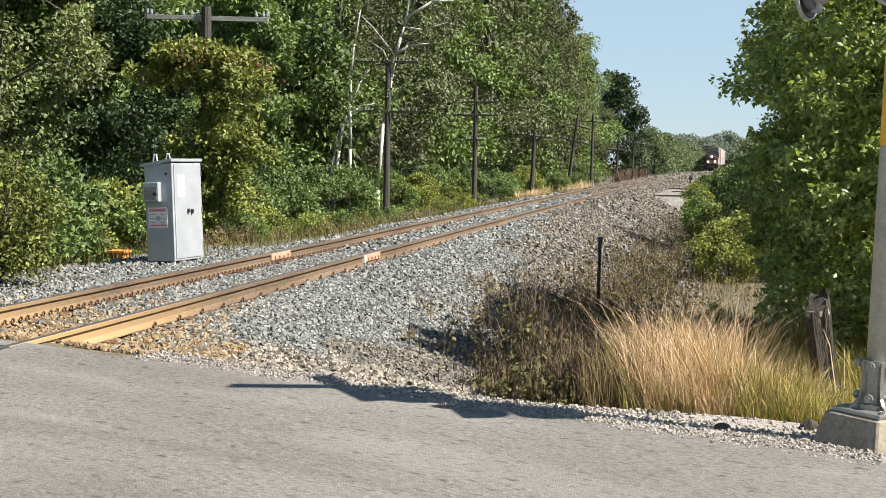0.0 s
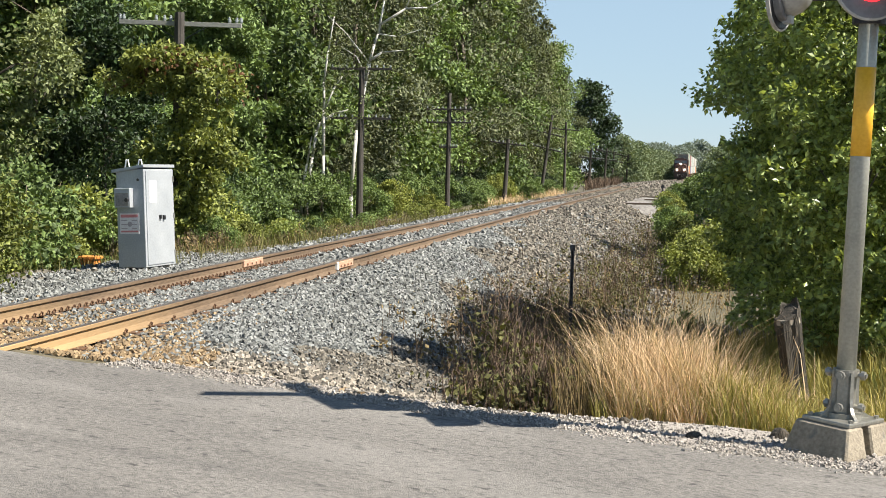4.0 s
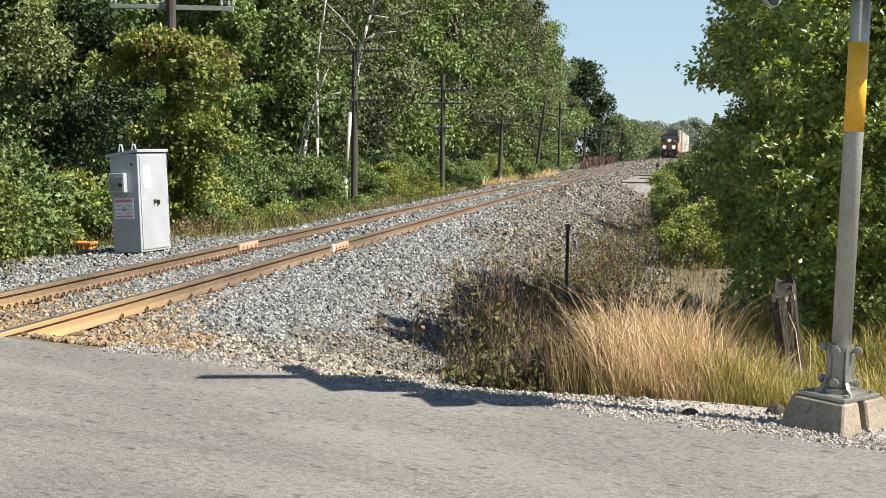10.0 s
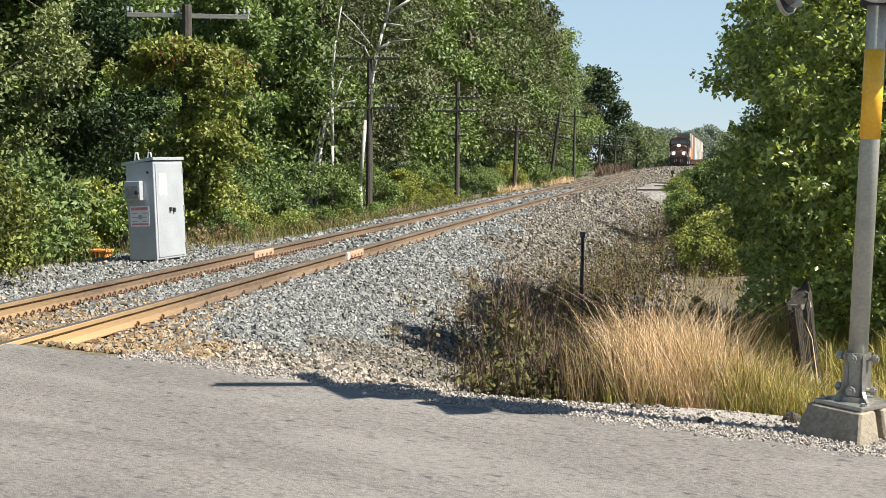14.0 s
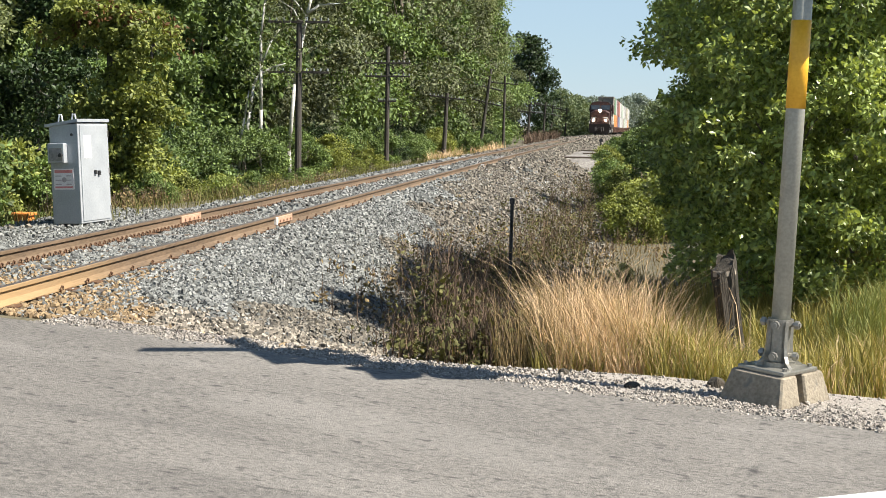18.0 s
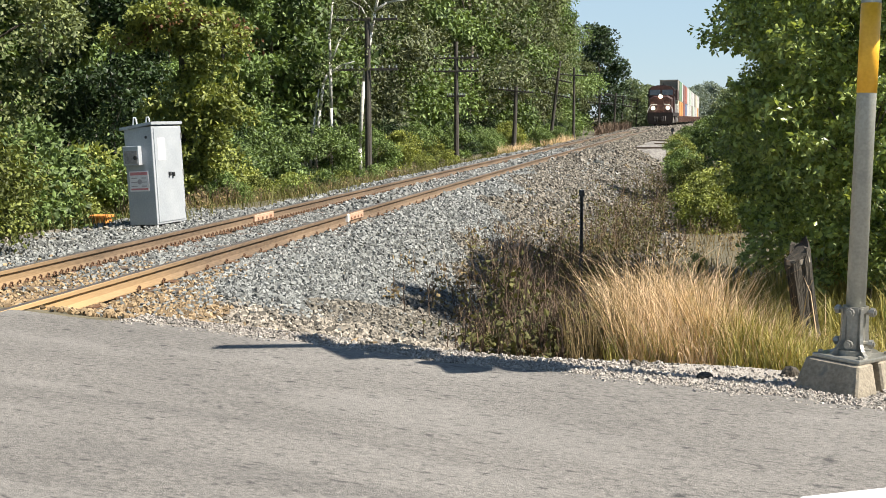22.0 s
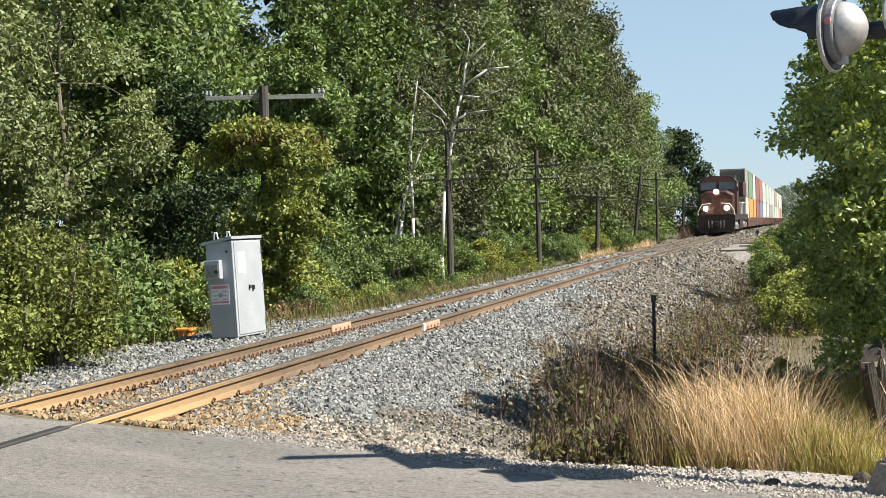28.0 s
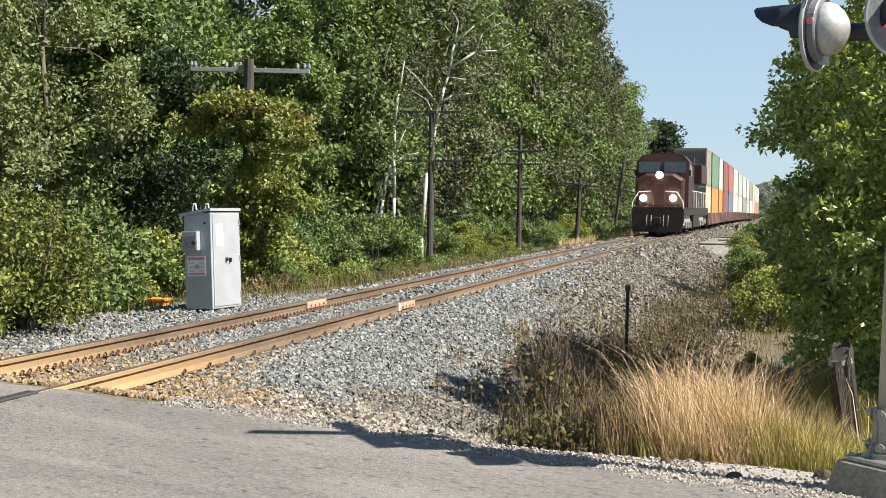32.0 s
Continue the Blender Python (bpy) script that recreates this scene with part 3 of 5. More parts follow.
# gravel verge between the asphalt and the grass
vs = np.arange(-1.2, 12, 0.25)
ws = np.array([-0.2, 0.0, 0.2, 0.35, 0.5, 0.65, 0.8, 0.95])
gx, gw = np.meshgrid(vs, ws)
wide = 0.45 + 0.75 * smooth01((gx - 1.5) / 2.0)
vx, vy = 3.3 + 0.96 * gx + 0.28 * gw * wide, 8.62 - 0.28 * gx + 0.96 * gw * wide
i = np.arange(gx.size).reshape(gx.shape)
verge = np.stack([vx, vy, np.maximum(ground_z(vx, vy), road_z(vx) - 0.02 - 0.03 * np.maximum(gw, 0)) + 0.012 - 0.06 * (gw > 0.9) - 0.03 * (gw < 0)], -1).reshape(-1, 3)
tagged(new("gravel_verge", bare("gravel_verge", verge, np.stack([i[:-1, :-1], i[:-1, 1:], i[1:, 1:], i[1:, :-1]], -1).reshape(-1, 4), GRAVEL, True)), "pale crushed gravel verge along the road", "gravel", kind="structure")
n = 26000
s = rng.uniform(-1.5, 9, n)
w = np.abs(rng.normal(0.32, 0.36, n)) - 0.14
w = np.minimum(w, 0.3 + 0.6 * smooth01((s - 1.5) / 2.0))
px, py = 3.3 + 0.96 * s + 0.28 * w, 8.62 - 0.28 * s + 0.96 * w
tagged(new("verge_gravel", bare("verge_gravel", *stones(rng, px, py, rng.uniform(0.006, 0.026, n) * rng.uniform(0.6, 1.3, n), 0.0, lambda a, b: np.maximum(ground_z(a, b), road_z(a) - 0.02 - 0.03 * np.maximum(road_side(a, b), 0)) + 0.012), GRAVEL)), "loose pale gravel stones along the road edge", "gravel", kind="stuff")

# ---- trees ----


def make_tree(name, seed, height, radius, low, leaf_mat, bark_mat, clumps, leaves, length, trunk, label, category="tree", stems=1, tight=1.0, full=0.7, flat=0.72):
    rng = np.random.default_rng(seed)
    root = thing(name, (0, 0, 0), label, category)
    z = rng.uniform(0, 1, clumps)
    a = rng.uniform(0, 2 * np.pi, clumps)
    shape = np.sin(np.pi * (0.1 + 0.86 * z)) ** full * (1 - 0.43 * full * z)
    r = radius * shape * rng.uniform(0.25, 1.1, clumps) ** 0.55
    centres = np.stack([r * np.cos(a), r * np.sin(a), low + (height - low) * z], -1)
    centres[:, :2] += 0.12 * radius * np.sin(centres[:, 2:3] * 1.7 + (0, 1.3))
    spread = radius * tight * rng.uniform(0.14, 0.36, clumps)
    crown = bare("crown", *leaf_cloud(rng, centres, spread, leaves, length, 0.35, flat), leaf_mat)
    bm = bmesh.new()
    for k in range(stems):
        foot = Vector((rng.uniform(-0.25, 0.25) * (stems > 1) * radius, rng.uniform(-0.25, 0.25) * (stems > 1) * radius, -0.3))
        last, rad = foot, trunk
        steps = 5
        for q in range(1, steps + 1):
            nxt = Vector((foot.x * (1 + q * 0.25) + rng.normal(0, 0.06) * radius * 0.5, foot.y * (1 + q * 0.25) + rng.normal(0, 0.06) * radius * 0.5, height * 0.93 * q / steps))
            tube(bm, last, nxt, rad, rad * 0.72, 7)
            for c in centres[rng.integers(0, clumps, 2 if stems > 1 else 4)]:
                if q > 1 and c[2] > nxt.z * 0.8:
                    elbow = nxt.lerp(Vector(c), 0.5) + Vector((0, 0, 0.1 * radius))
                    tube(bm, nxt, elbow, rad * 0.4, rad * 0.25, 5)
                    tube(bm, elbow, Vector(c), rad * 0.25, rad * 0.08, 5)
            last, rad = nxt, rad * 0.72
    part("trunk", bm, bark_mat, root, smooth=True)
    child("crown", crown, root)
    return root


def at_ground(x, y, scale=1.0, turn=0.0, sink=0.1):
    return pose(x, y, float(ground_z(x, y)) - sink, 0, 0, turn) @ Matrix.Scale(scale, 4)


FOREST = "trees of the roadside wood"
kinds = [make_tree("deciduous_tree", 11, 12, 3.4, 0.8, LEAF_MID, BARK, 110, 20000, 0.23, 0.16, "leafy green deciduous tree at the edge of the wood"),
         make_tree("deciduous_tree", 12, 14, 3.1, 1.5, LEAF_GREY, BARK, 110, 21000, 0.19, 0.15, "tall grey-green willow-like tree in the wood"),
         make_tree("deciduous_tree", 13, 11, 3.2, 0.6, LEAF_DARK, BARK, 90, 18000, 0.24, 0.17, "dense dark green tree added to darken the shaded hollow behind the vine"),
         make_tree("aspen_tree", 14, 14, 2.4, 6.5, LEAF_OLIVE, BIRCH, 50, 6000, 0.17, 0.13, "white-barked aspen with a thin olive crown", stems=2),
         make_tree("deciduous_tree", 15, 13, 3.1, 1.0, LEAF_OLIVE, BARK, 95, 30000, 0.16, 0.15, "olive-green tree with loose boughs"),
         make_tree("deciduous_tree", 16, 12.5, 2.8, 0.8, LEAF_MID, BARK, 70, 22000, 0.24, 0.15, "broad-leaved bright green poplar")]
bushes = [make_tree("bush", 21, 2.3, 1.5, 0.0, LEAF_MID, BARK, 55, 7500, 0.14, 0.03, "green leafy bush at the edge of the wood", "bush", 4),
          make_tree("bush", 22, 2.0, 1.4, 0.0, LEAF_YELLOW, BARK, 55, 7500, 0.12, 0.03, "yellow-green sunlit bush beside the track", "bush", 4),
          make_tree("bush", 23, 3.4, 1.8, 0.0, LEAF_DARK, BARK, 60, 9000, 0.15, 0.04, "dark green shrub under the trees", "bush", 4),
          make_tree("bush", 25, 2.2, 1.5, 0.0, LEAF_SUN_PAINTED, BARK, 60, 4200, 0.2, 0.03, "green bush beside the grass, sunlight painted into its leaves", "bush", 4),
          make_tree("bush", 24, 1.8, 1.5, 0.0, LEAF_BROWN, BARK, 50, 13000, 0.08, 0.03, "bush with leaves turning rust and yellow", "bush", 4)]
rnd = random.Random(5)
first_use = set()


def plant(source, x, y, scale, turn, group, label=""):
    m = at_ground(x, y, scale, turn)
    if source in first_use:
        ob = copy_thing(source, m)
    else:
        first_use.add(source)
        ob = source
        ob.matrix_basis = m
    return tagged(ob, label, group=group)


# the wood on the far side of the track, in three uneven rows
for row, (x0, step) in enumerate(((-14.2, 4.0), (-18.8, 4.6), (-25.0, 5.5))):
    y = 15.0 + row * 1.5
    while y < 172:
        if y < 30:
            mix = (4, 4, 1, 4)
        elif y < 66:
            mix = (5, 5, 0, 5)
        else:
            mix = (1, 1, 4, 0)
        grow = rnd.uniform(0.9, 1.12) * (1.0 + 0.36 * float(smooth01((y - 40) / 40)) - 0.3 * float(smooth01((y - 118) / 60))) * (1.0 if row == 0 else 1.12)
        x = x0 + rnd.uniform(-1.2, 1.2) - 1.5 * (abs(y - 58) < 7) - 2.0 * (row == 0) * float(smooth01((y - 60) / 8) * (1 - smooth01((y - 96) / 14))) + 2.2 * float(smooth01((y - 96) / 30)) + 1.6 * (row == 0) * float(1 - smooth01((y - 20) / 25))
        if -36 < x < -10 and abs(x - 6.6 + 0.475 * y) < 2.4:
            grow *= 0.48
        plant(kinds[rnd.choice(mix)], x, y, grow, rnd.uniform(0, 360), FOREST)
        y += step * rnd.uniform(0.8, 1.25) * (1 + y / 130)
for x, y, s, turn in ((-20.0, 49.5, 1.0, 140), (-19.6, 36.0, 1.0, 60)):
    plant(kinds[3], x, y, s, turn, FOREST)


def birch(x, y, stems, label):
    """White trunks given as runs of (across, height) with a thin crown at their tops."""
    rng = np.random.default_rng(int(100 * abs(x)))
    root = thing("birch_tree", (x, y, float(ground_z(x, y)) - 0.1), label, "tree", FOREST)
    tops = []
    for run in stems:
        bm = bmesh.new()
        for k, (a, b) in enumerate(zip(run, run[1:])):
            tube(bm, (a[0], 0, a[1]), (b[0], 0, b[1]), 0.66 * a[2], 0.66 * b[2], 8)
        part("trunk", bm, BIRCH, root, smooth=True)
        tops += [(a[0] + rng.normal(0, 0.5), -0.3, a[1] + rng.normal(0, 0.4)) for a in run[2:-1] for _ in range(2)]
        tops += [(run[-1][0] + rng.normal(0, 0.7), rng.normal(0, 0.6), run[-1][1] + rng.normal(0.5, 0.8)) for _ in range(12)]
    child("crown", bare("crown", *leaf_cloud(rng, np.array(tops), np.full(len(tops), 0.45), 1500, 0.15), LEAF_OLIVE), root)
    return root


birch(-11.2, 57.5, [[(0.0, 0.2, 0.12), (0.05, 1.9, 0.11), (0.06, 3.5, 0.12), (0.06, 5.7, 0.11), (0.05, 7.0, 0.09), (0.25, 8.5, 0.07), (0.53, 10.1, 0.04)], [(-0.8, 0.2, 0.14), (-0.75, 1.8, 0.13), (-0.49, 3.4, 0.12), (-0.3, 4.7, 0.11), (-0.08, 5.1, 0.09), (0.56, 5.5, 0.07), (1.28, 5.7, 0.03)], [(-1.05, 0.2, 0.11), (-1.0, 1.8, 0.1), (-0.76, 3.1, 0.08), (-0.54, 4.4, 0.05)], [(0.06, 5.6, 0.06), (0.6, 6.8, 0.05), (1.0, 7.3, 0.02)]], "clump of slender white birch trunks")
birch(-10.3, 59.5, [[(0.0, 0.2, 0.16), (-0.03, 1.6, 0.15), (0.24, 4.8, 0.14), (0.67, 7.2, 0.13), (0.85, 8.1, 0.12), (1.09, 9.0, 0.1), (1.28, 9.5, 0.09), (1.57, 11.1, 0.07), (1.79, 12.2, 0.04)], [(0.86, 8.2, 0.1), (1.48, 8.6, 0.08), (2.52, 8.7, 0.03)], [(1.29, 9.9, 0.09), (2.64, 10.7, 0.08), (3.73, 10.75, 0.06), (4.41, 11.1, 0.03)], [(0.7, 7.4, 0.06), (0.2, 8.4, 0.05), (-0.6, 8.9, 0.02)], [(1.28, 9.5, 0.06), (2.3, 9.35, 0.05), (3.4, 9.7, 0.02)], [(0.85, 8.1, 0.06), (-0.4, 9.6, 0.045), (-1.3, 10.4, 0.02)], [(1.57, 11.1, 0.05), (2.6, 12.0, 0.04), (3.6, 12.6, 0.02)], [(1.79, 12.2, 0.04), (1.2, 13.2, 0.02)], [(2.64, 10.7, 0.05), (3.0, 11.6, 0.04), (3.9, 12.1, 0.02)]], "white birch with a forked pale trunk behind the telegraph pole")

# bushes in front of the wood
y = 13.0
while y < 150:
    edge = -6.6 - 4.4 * float(smooth01((y - 28) / 22)) + 2.4 * float(smooth01((y - 100) / 50))
    for x0, choice in ((edge, (0, 1, 0, 1) if y < 40 else (0, 2, 0, 1)), (edge - 2.0, (2, 2, 0, 0))):
        plant(bushes[rnd.choice(choice)], x0 + rnd.uniform(-0.5, 0.5), y + rnd.uniform(-0.6, 0.6), rnd.uniform(0.75, 1.1), rnd.uniform(0, 360), "bushes along the track")
    y += 1.9 * (1 + y / 60)
for x, y, s, k in ((-4.15, 15.6, 1.15, 4), (-4.2, 13.4, 0.9, 4), (-5.9, 17.6, 0.9, 1), (-6.2, 19.6, 0.72, 1), (-6.0, 22.4, 0.6, 1), (-5.6, 24.4, 0.62, 0), (-5.0, 31.0, 0.5, 1), (-4.6, 27.5, 0.4, 0), (-4.8, 33.0, 0.42, 3), (-5.2, 37.2, 0.42, 0), (-5.8, 42.5, 0.45, 3), (-6.6, 48.5, 0.45, 0), (-5.4, 35.0, 0.5, 1), (-6.0, 39.5, 0.5, 1), (-7.2, 46, 0.45, 1), (-7.6, 52, 0.4, 1), (-8.0, 64, 0.5, 1), (-8.0, 70, 0.5, 1), (-8.0, 84, 0.6, 0), (-7.2, 104, 0.8, 0), (-6.5, 112, 0.8, 0)):
    plant(bushes[k], x, y, s, rnd.uniform(0, 360), "bushes along the track")

# added tree: its dark leaf colour stands for shade in the hollow behind the vine
plant(kinds[2], -9.3, 31.5, 0.66, 40, FOREST)
# dark lone tree and low far wood
lone = make_tree("deciduous_tree", 33, 14.5, 4.4, 1.0, LEAF_DARK, BARK, 120, 15000, 0.42, 0.25, "dark round-crowned tree standing apart beside the track")
plant(lone, -9.6, 190, 1.12, 30, FOREST, "dark round-crowned tree standing apart beside the track")
hazy = make_tree("distant_tree", 31, 8, 4.2, 0.3, HAZE_TINTED_LEAF, BARK, 60, 6000, 0.5, 0.2, "distant tree beyond the curve of the track, haze painted into its leaves")
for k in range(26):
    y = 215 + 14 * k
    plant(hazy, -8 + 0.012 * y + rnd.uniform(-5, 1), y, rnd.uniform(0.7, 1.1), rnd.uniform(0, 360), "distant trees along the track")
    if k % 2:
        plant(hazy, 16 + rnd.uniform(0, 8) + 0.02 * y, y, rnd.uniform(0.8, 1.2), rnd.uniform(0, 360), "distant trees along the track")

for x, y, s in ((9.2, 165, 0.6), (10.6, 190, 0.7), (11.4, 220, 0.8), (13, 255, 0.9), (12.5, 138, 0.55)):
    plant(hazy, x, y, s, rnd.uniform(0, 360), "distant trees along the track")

# horizon trees, their haze only in the leaf colour
faint = make_tree("distant_tree", 35, 9, 4.6, 0.3, HAZE_BLUE_LEAF, BARK, 60, 5000, 0.6, 0.2, "tree on the horizon with blue-green haze painted into its leaves")
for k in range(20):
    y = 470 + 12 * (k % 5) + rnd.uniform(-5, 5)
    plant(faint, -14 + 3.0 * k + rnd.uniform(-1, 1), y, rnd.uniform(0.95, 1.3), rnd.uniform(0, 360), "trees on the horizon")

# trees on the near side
# both crowns use the leaf colour brightened to look sunlit
near_tree = make_tree("roadside_tree", 41, 7.3, 2.75, 0.75, LEAF_SUN_PAINTED, BARK, 640, 140000, 0.09, 0.12, "dense leafy green tree overhanging the grass beside the track", stems=2, tight=0.48, full=0.14, flat=0.5)
slim_tree = make_tree("roadside_tree", 43, 5.7, 1.68, 0.9, LEAF_SUN_PAINTED, BARK, 520, 80000, 0.078, 0.042, "small leafy green tree with boughs hanging over the grass", stems=2, tight=0.56, full=0.12, flat=0.5)
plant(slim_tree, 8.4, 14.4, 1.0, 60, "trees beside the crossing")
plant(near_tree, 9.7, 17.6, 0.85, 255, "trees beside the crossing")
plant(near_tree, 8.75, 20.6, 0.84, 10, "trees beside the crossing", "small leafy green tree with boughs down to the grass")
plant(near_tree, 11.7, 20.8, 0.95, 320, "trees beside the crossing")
plant(kinds[5], 11.0, 40.0, 0.7, 75, "trees beside the crossing")
for x, y in ((17.5, 42), (18, 52), (18, 62), (17.5, 74), (17, 88)):
    plant(kinds[0], x, y, 0.8, rnd.uniform(0, 360), "trees beside the crossing")
for x, y, s, k in ((7.3, 17.4, 0.4, 3), (8.1, 16.6, 0.42, 3), (6.3, 22.6, 0.4, 3), (9.2, 17.0, 0.45, 3), (10.5, 18.4, 0.55, 3), (11.9, 19.0, 0.6, 3), (6.5, 30, 0.6, 1), (6.3, 36, 0.55, 1), (6.0, 43, 0.6, 1), (5.6, 50, 0.6, 0), (5.5, 58, 0.65, 1), (5.0, 66, 0.6, 0), (4.9, 74, 0.7, 1), (5.4, 84, 0.8, 0), (6.0, 98, 0.95, 0), (6.6, 116, 1.0, 0), (7.6, 138, 1.1, 0), (8.4, 24.5, 0.6, 3), (8.9, 27.5, 1.0, 3), (7.9, 31.0, 0.9, 1), (7.4, 33.5, 0.8, 1), (13.0, 20.0, 0.9, 3), (7.4, 46, 0.9, 0), (7.2, 62, 1.0, 0), (7.0, 78, 1.1, 0)):
    plant(bushes[k], x, y, s, rnd.uniform(0, 360), "bushes beside the grass")

# ---- grass and weeds ----


def field(name, seed, spots, n, height, width, lean, mat, label, category):
    """Blades round the given spots: x, y, spread across, spread along."""
    rng = np.random.default_rng(seed)
    pick = rng.integers(0, len(spots), n)
    at = np.array(spots)[pick]
    x, y = at[:, 0] + rng.uniform(-1, 1, n) * at[:, 2], at[:, 1] + rng.uniform(-1, 1, n) * at[:, 3]
    keep = road_side(x, y) > 0.75
    x, y = x[keep], y[keep]
    h = height * rng.uniform(0.3, 1.2, len(x)) * (1 + 0.28 * np.sin(x * 4.3 + 1) * np.sin(y * 3.1) + 0.15 * np.sin(x * 9 + y * 7))
    root = np.stack([x, y, ground_z(x, y) - 0.03], -1)
    return tagged(new(name, bare(name, *blades(rng, root, h, width * rng.uniform(0.6, 1.3, len(x)), lean, 0.24, 0.05), mat)), label, category, kind="stuff")


def weeds(name, seed, spots, n, height, mat, label, twigs=9, leaf_mat=None, leaves=0, near=True):
    """Branching stalks round the given spots, with a few clinging leaves."""
    rng = np.random.default_rng(seed)
    at = np.array(spots)[rng.integers(0, len(spots), n)]
    x, y = at[:, 0] + rng.normal(0, 0.5, n) * at[:, 2], at[:, 1] + rng.normal(0, 0.5, n) * at[:, 3]
    keep = (road_side(x, y) > 0.8) & (np.abs(x - track_x(y)) > (2.5 if near else 3.0))
    x, y = x[keep], y[keep]
    n = len(x)
    h = height * rng.uniform(0.25, 1.0, n) ** 0.8 * (1 + 0.35 * np.sin(x * 5.1) * np.sin(y * 3.7))
    root = np.stack([x, y, ground_z(x, y) - 0.03], -1)
    a, fa = blades(rng, root, h, np.full(n, 0.011), 0.3, 0.2)
    k = np.repeat(np.arange(n), twigs)
    f = rng.uniform(0.25, 0.98, n * twigs)
    start = root[k] + np.stack([0 * f, 0 * f, h[k] * f], -1)
    b, fb = blades(rng, start, h[k] * rng.uniform(0.12, 0.34, n * twigs) * (1.2 - 0.6 * f), np.full(n * twigs, 0.007), 1.1, 0.3)
    ob = new(name, bare(name, np.concatenate([a, b]), np.concatenate([fa, fb + len(a)]), mat))
    tagged(ob, label, "weeds", kind="stuff")
    if leaves:
        low = root[k] + np.stack([0 * f, 0 * f, 0.8 * h[k] * f], -1)
        child("leaf_litter", bare("leaf_litter", *leaf_cloud(rng, low[rng.integers(0, len(low), 2500)], np.full(2500, 0.13), int(0.7 * leaves), 0.075), leaf_mat), ob)
    return ob


field("dry_grass", 1, [(6.15, 10.4, 0.4, 0.7), (6.15, 11.4, 0.42, 0.9), (6.1, 12.2, 0.4, 0.8), (6.25, 9.9, 0.35, 0.5)], 5200, 0.72, 0.0065, 1.0, GRASS_DRY, "tall dry straw-coloured grass on the verge", "grass")
field("short_dry_grass", 24, [(6.7, 9.8, 0.45, 0.55), (6.8, 10.5, 0.4, 0.6), (6.6, 11.2, 0.4, 0.6)], 3600, 0.46, 0.0065, 1.0, GRASS_DRY, "short straw-coloured grass before the stump", "grass")
field("russet_grass", 11, [(5.9, 10.3, 0.5, 0.7), (5.8, 11.2, 0.4, 0.9), (6.5, 10.4, 0.6, 0.8)], 3000, 0.6, 0.007, 0.6, WEED_LEAF, "russet dead grass among the straw", "grass")
field("meadow_grass", 12, [(8.2, 12.6, 1.0, 0.9), (9.0, 13.2, 1.2, 1.2), (8.5, 14, 1.6, 2), (10.5, 15, 1.6, 2.5), (8.5, 17.5, 1.5, 2), (7.4, 15.5, 1.0, 2), (11, 11.5, 1.5, 2)], 20000, 0.62, 0.012, 0.6, GRASS_GREEN, "tall yellow-green meadow grass", "grass")
field("mixed_grass", 22, [(6.6, 10.0, 0.6, 0.6), (6.8, 10.8, 0.5, 0.8), (7.0, 9.6, 0.4, 0.5)], 5000, 0.42, 0.007, 0.9, GRASS_GREEN, "green grass growing through the straw", "grass")
field("hollow_grass", 25, [(6.6, 13.2, 0.6, 0.9), (6.9, 14.6, 0.7, 1.2), (6.8, 16.4, 0.8, 1.4), (6.6, 18.6, 0.9, 1.6), (7.5, 12.6, 0.5, 0.7)], 8200, 0.42, 0.011, 0.8, GRASS_ROUGH, "dull green grass in the hollow below the trees", "grass")
field("seed_grass", 6, [(6.0, 10.8, 0.7, 1.0), (6.6, 11.2, 0.9, 1.0)], 70, 0.8, 0.010, 0.9, GRASS_DRY, "tall seeding grass stalks", "grass")
field("green_grass", 2, [(7.5, 9.8, 0.9, 0.8), (8.2, 11.0, 1.0, 1.6), (9.2, 10.0, 1.0, 1.6), (7.6, 13.0, 1.4, 1.6), (6.5, 10.3, 0.8, 0.9), (9.5, 13, 1.5, 2), (10.5, 12, 1.5, 2.5)], 18000, 0.36, 0.010, 0.6, GRASS_GREEN, "yellow-green grass behind the signal", "grass")
field("straw_grass", 16, [(7.5, 9.8, 0.9, 0.7), (7.4, 10.9, 0.7, 0.6), (8.6, 10.2, 1.1, 1.2), (7.0, 10.4, 0.6, 0.8), (9.6, 11.0, 1.2, 1.6)], 4800, 0.30, 0.009, 0.9, GRASS_DRY, "straw-coloured stalks among the green grass", "grass")
weeds("feathery_weed", 17, [(8.45, 11.9, 0.45, 0.5), (8.7, 12.3, 0.5, 0.5)], 170, 0.7, FEATHER, "soft feathery yellow-green weed behind the signal", 46)
field("track_grass", 3, [(-5.0 - 0.12 * k + 1.3 * (k % 3), 20 + 3.5 * k, 1.2, 2.5) for k in range(22)], 9000, 0.36, 0.014, 0.8, GRASS_ROUGH, "rough grass along the far side of the track", "grass")
field("tan_grass", 7, [(-6.2, 84, 0.9, 4), (-5.6, 104, 1.0, 5)], 2500, 0.8, 0.03, 0.6, GRASS_DRY, "tan dead grass beside the far track", "grass")
field("dark_brush", 21, [(-2.0, 108, 0.6, 6), (-2.4, 118, 0.7, 8), (-2.0, 128, 0.7, 6)], 4000, 0.85, 0.035, 0.8, WEED_DARK, "dark brown brush beside the far track", "brush")
weeds("dead_weed", 4, [(4.75, 11.7, 0.35, 0.7), (4.85, 12.4, 0.45, 1.0), (4.7, 14.0, 0.5, 1.6), (4.3, 16.5, 0.6, 2.0)], 330, 1.0, WEED_DARK, "dark dead weed stalks on the bank", 8, WEED_OLIVE, 6000)
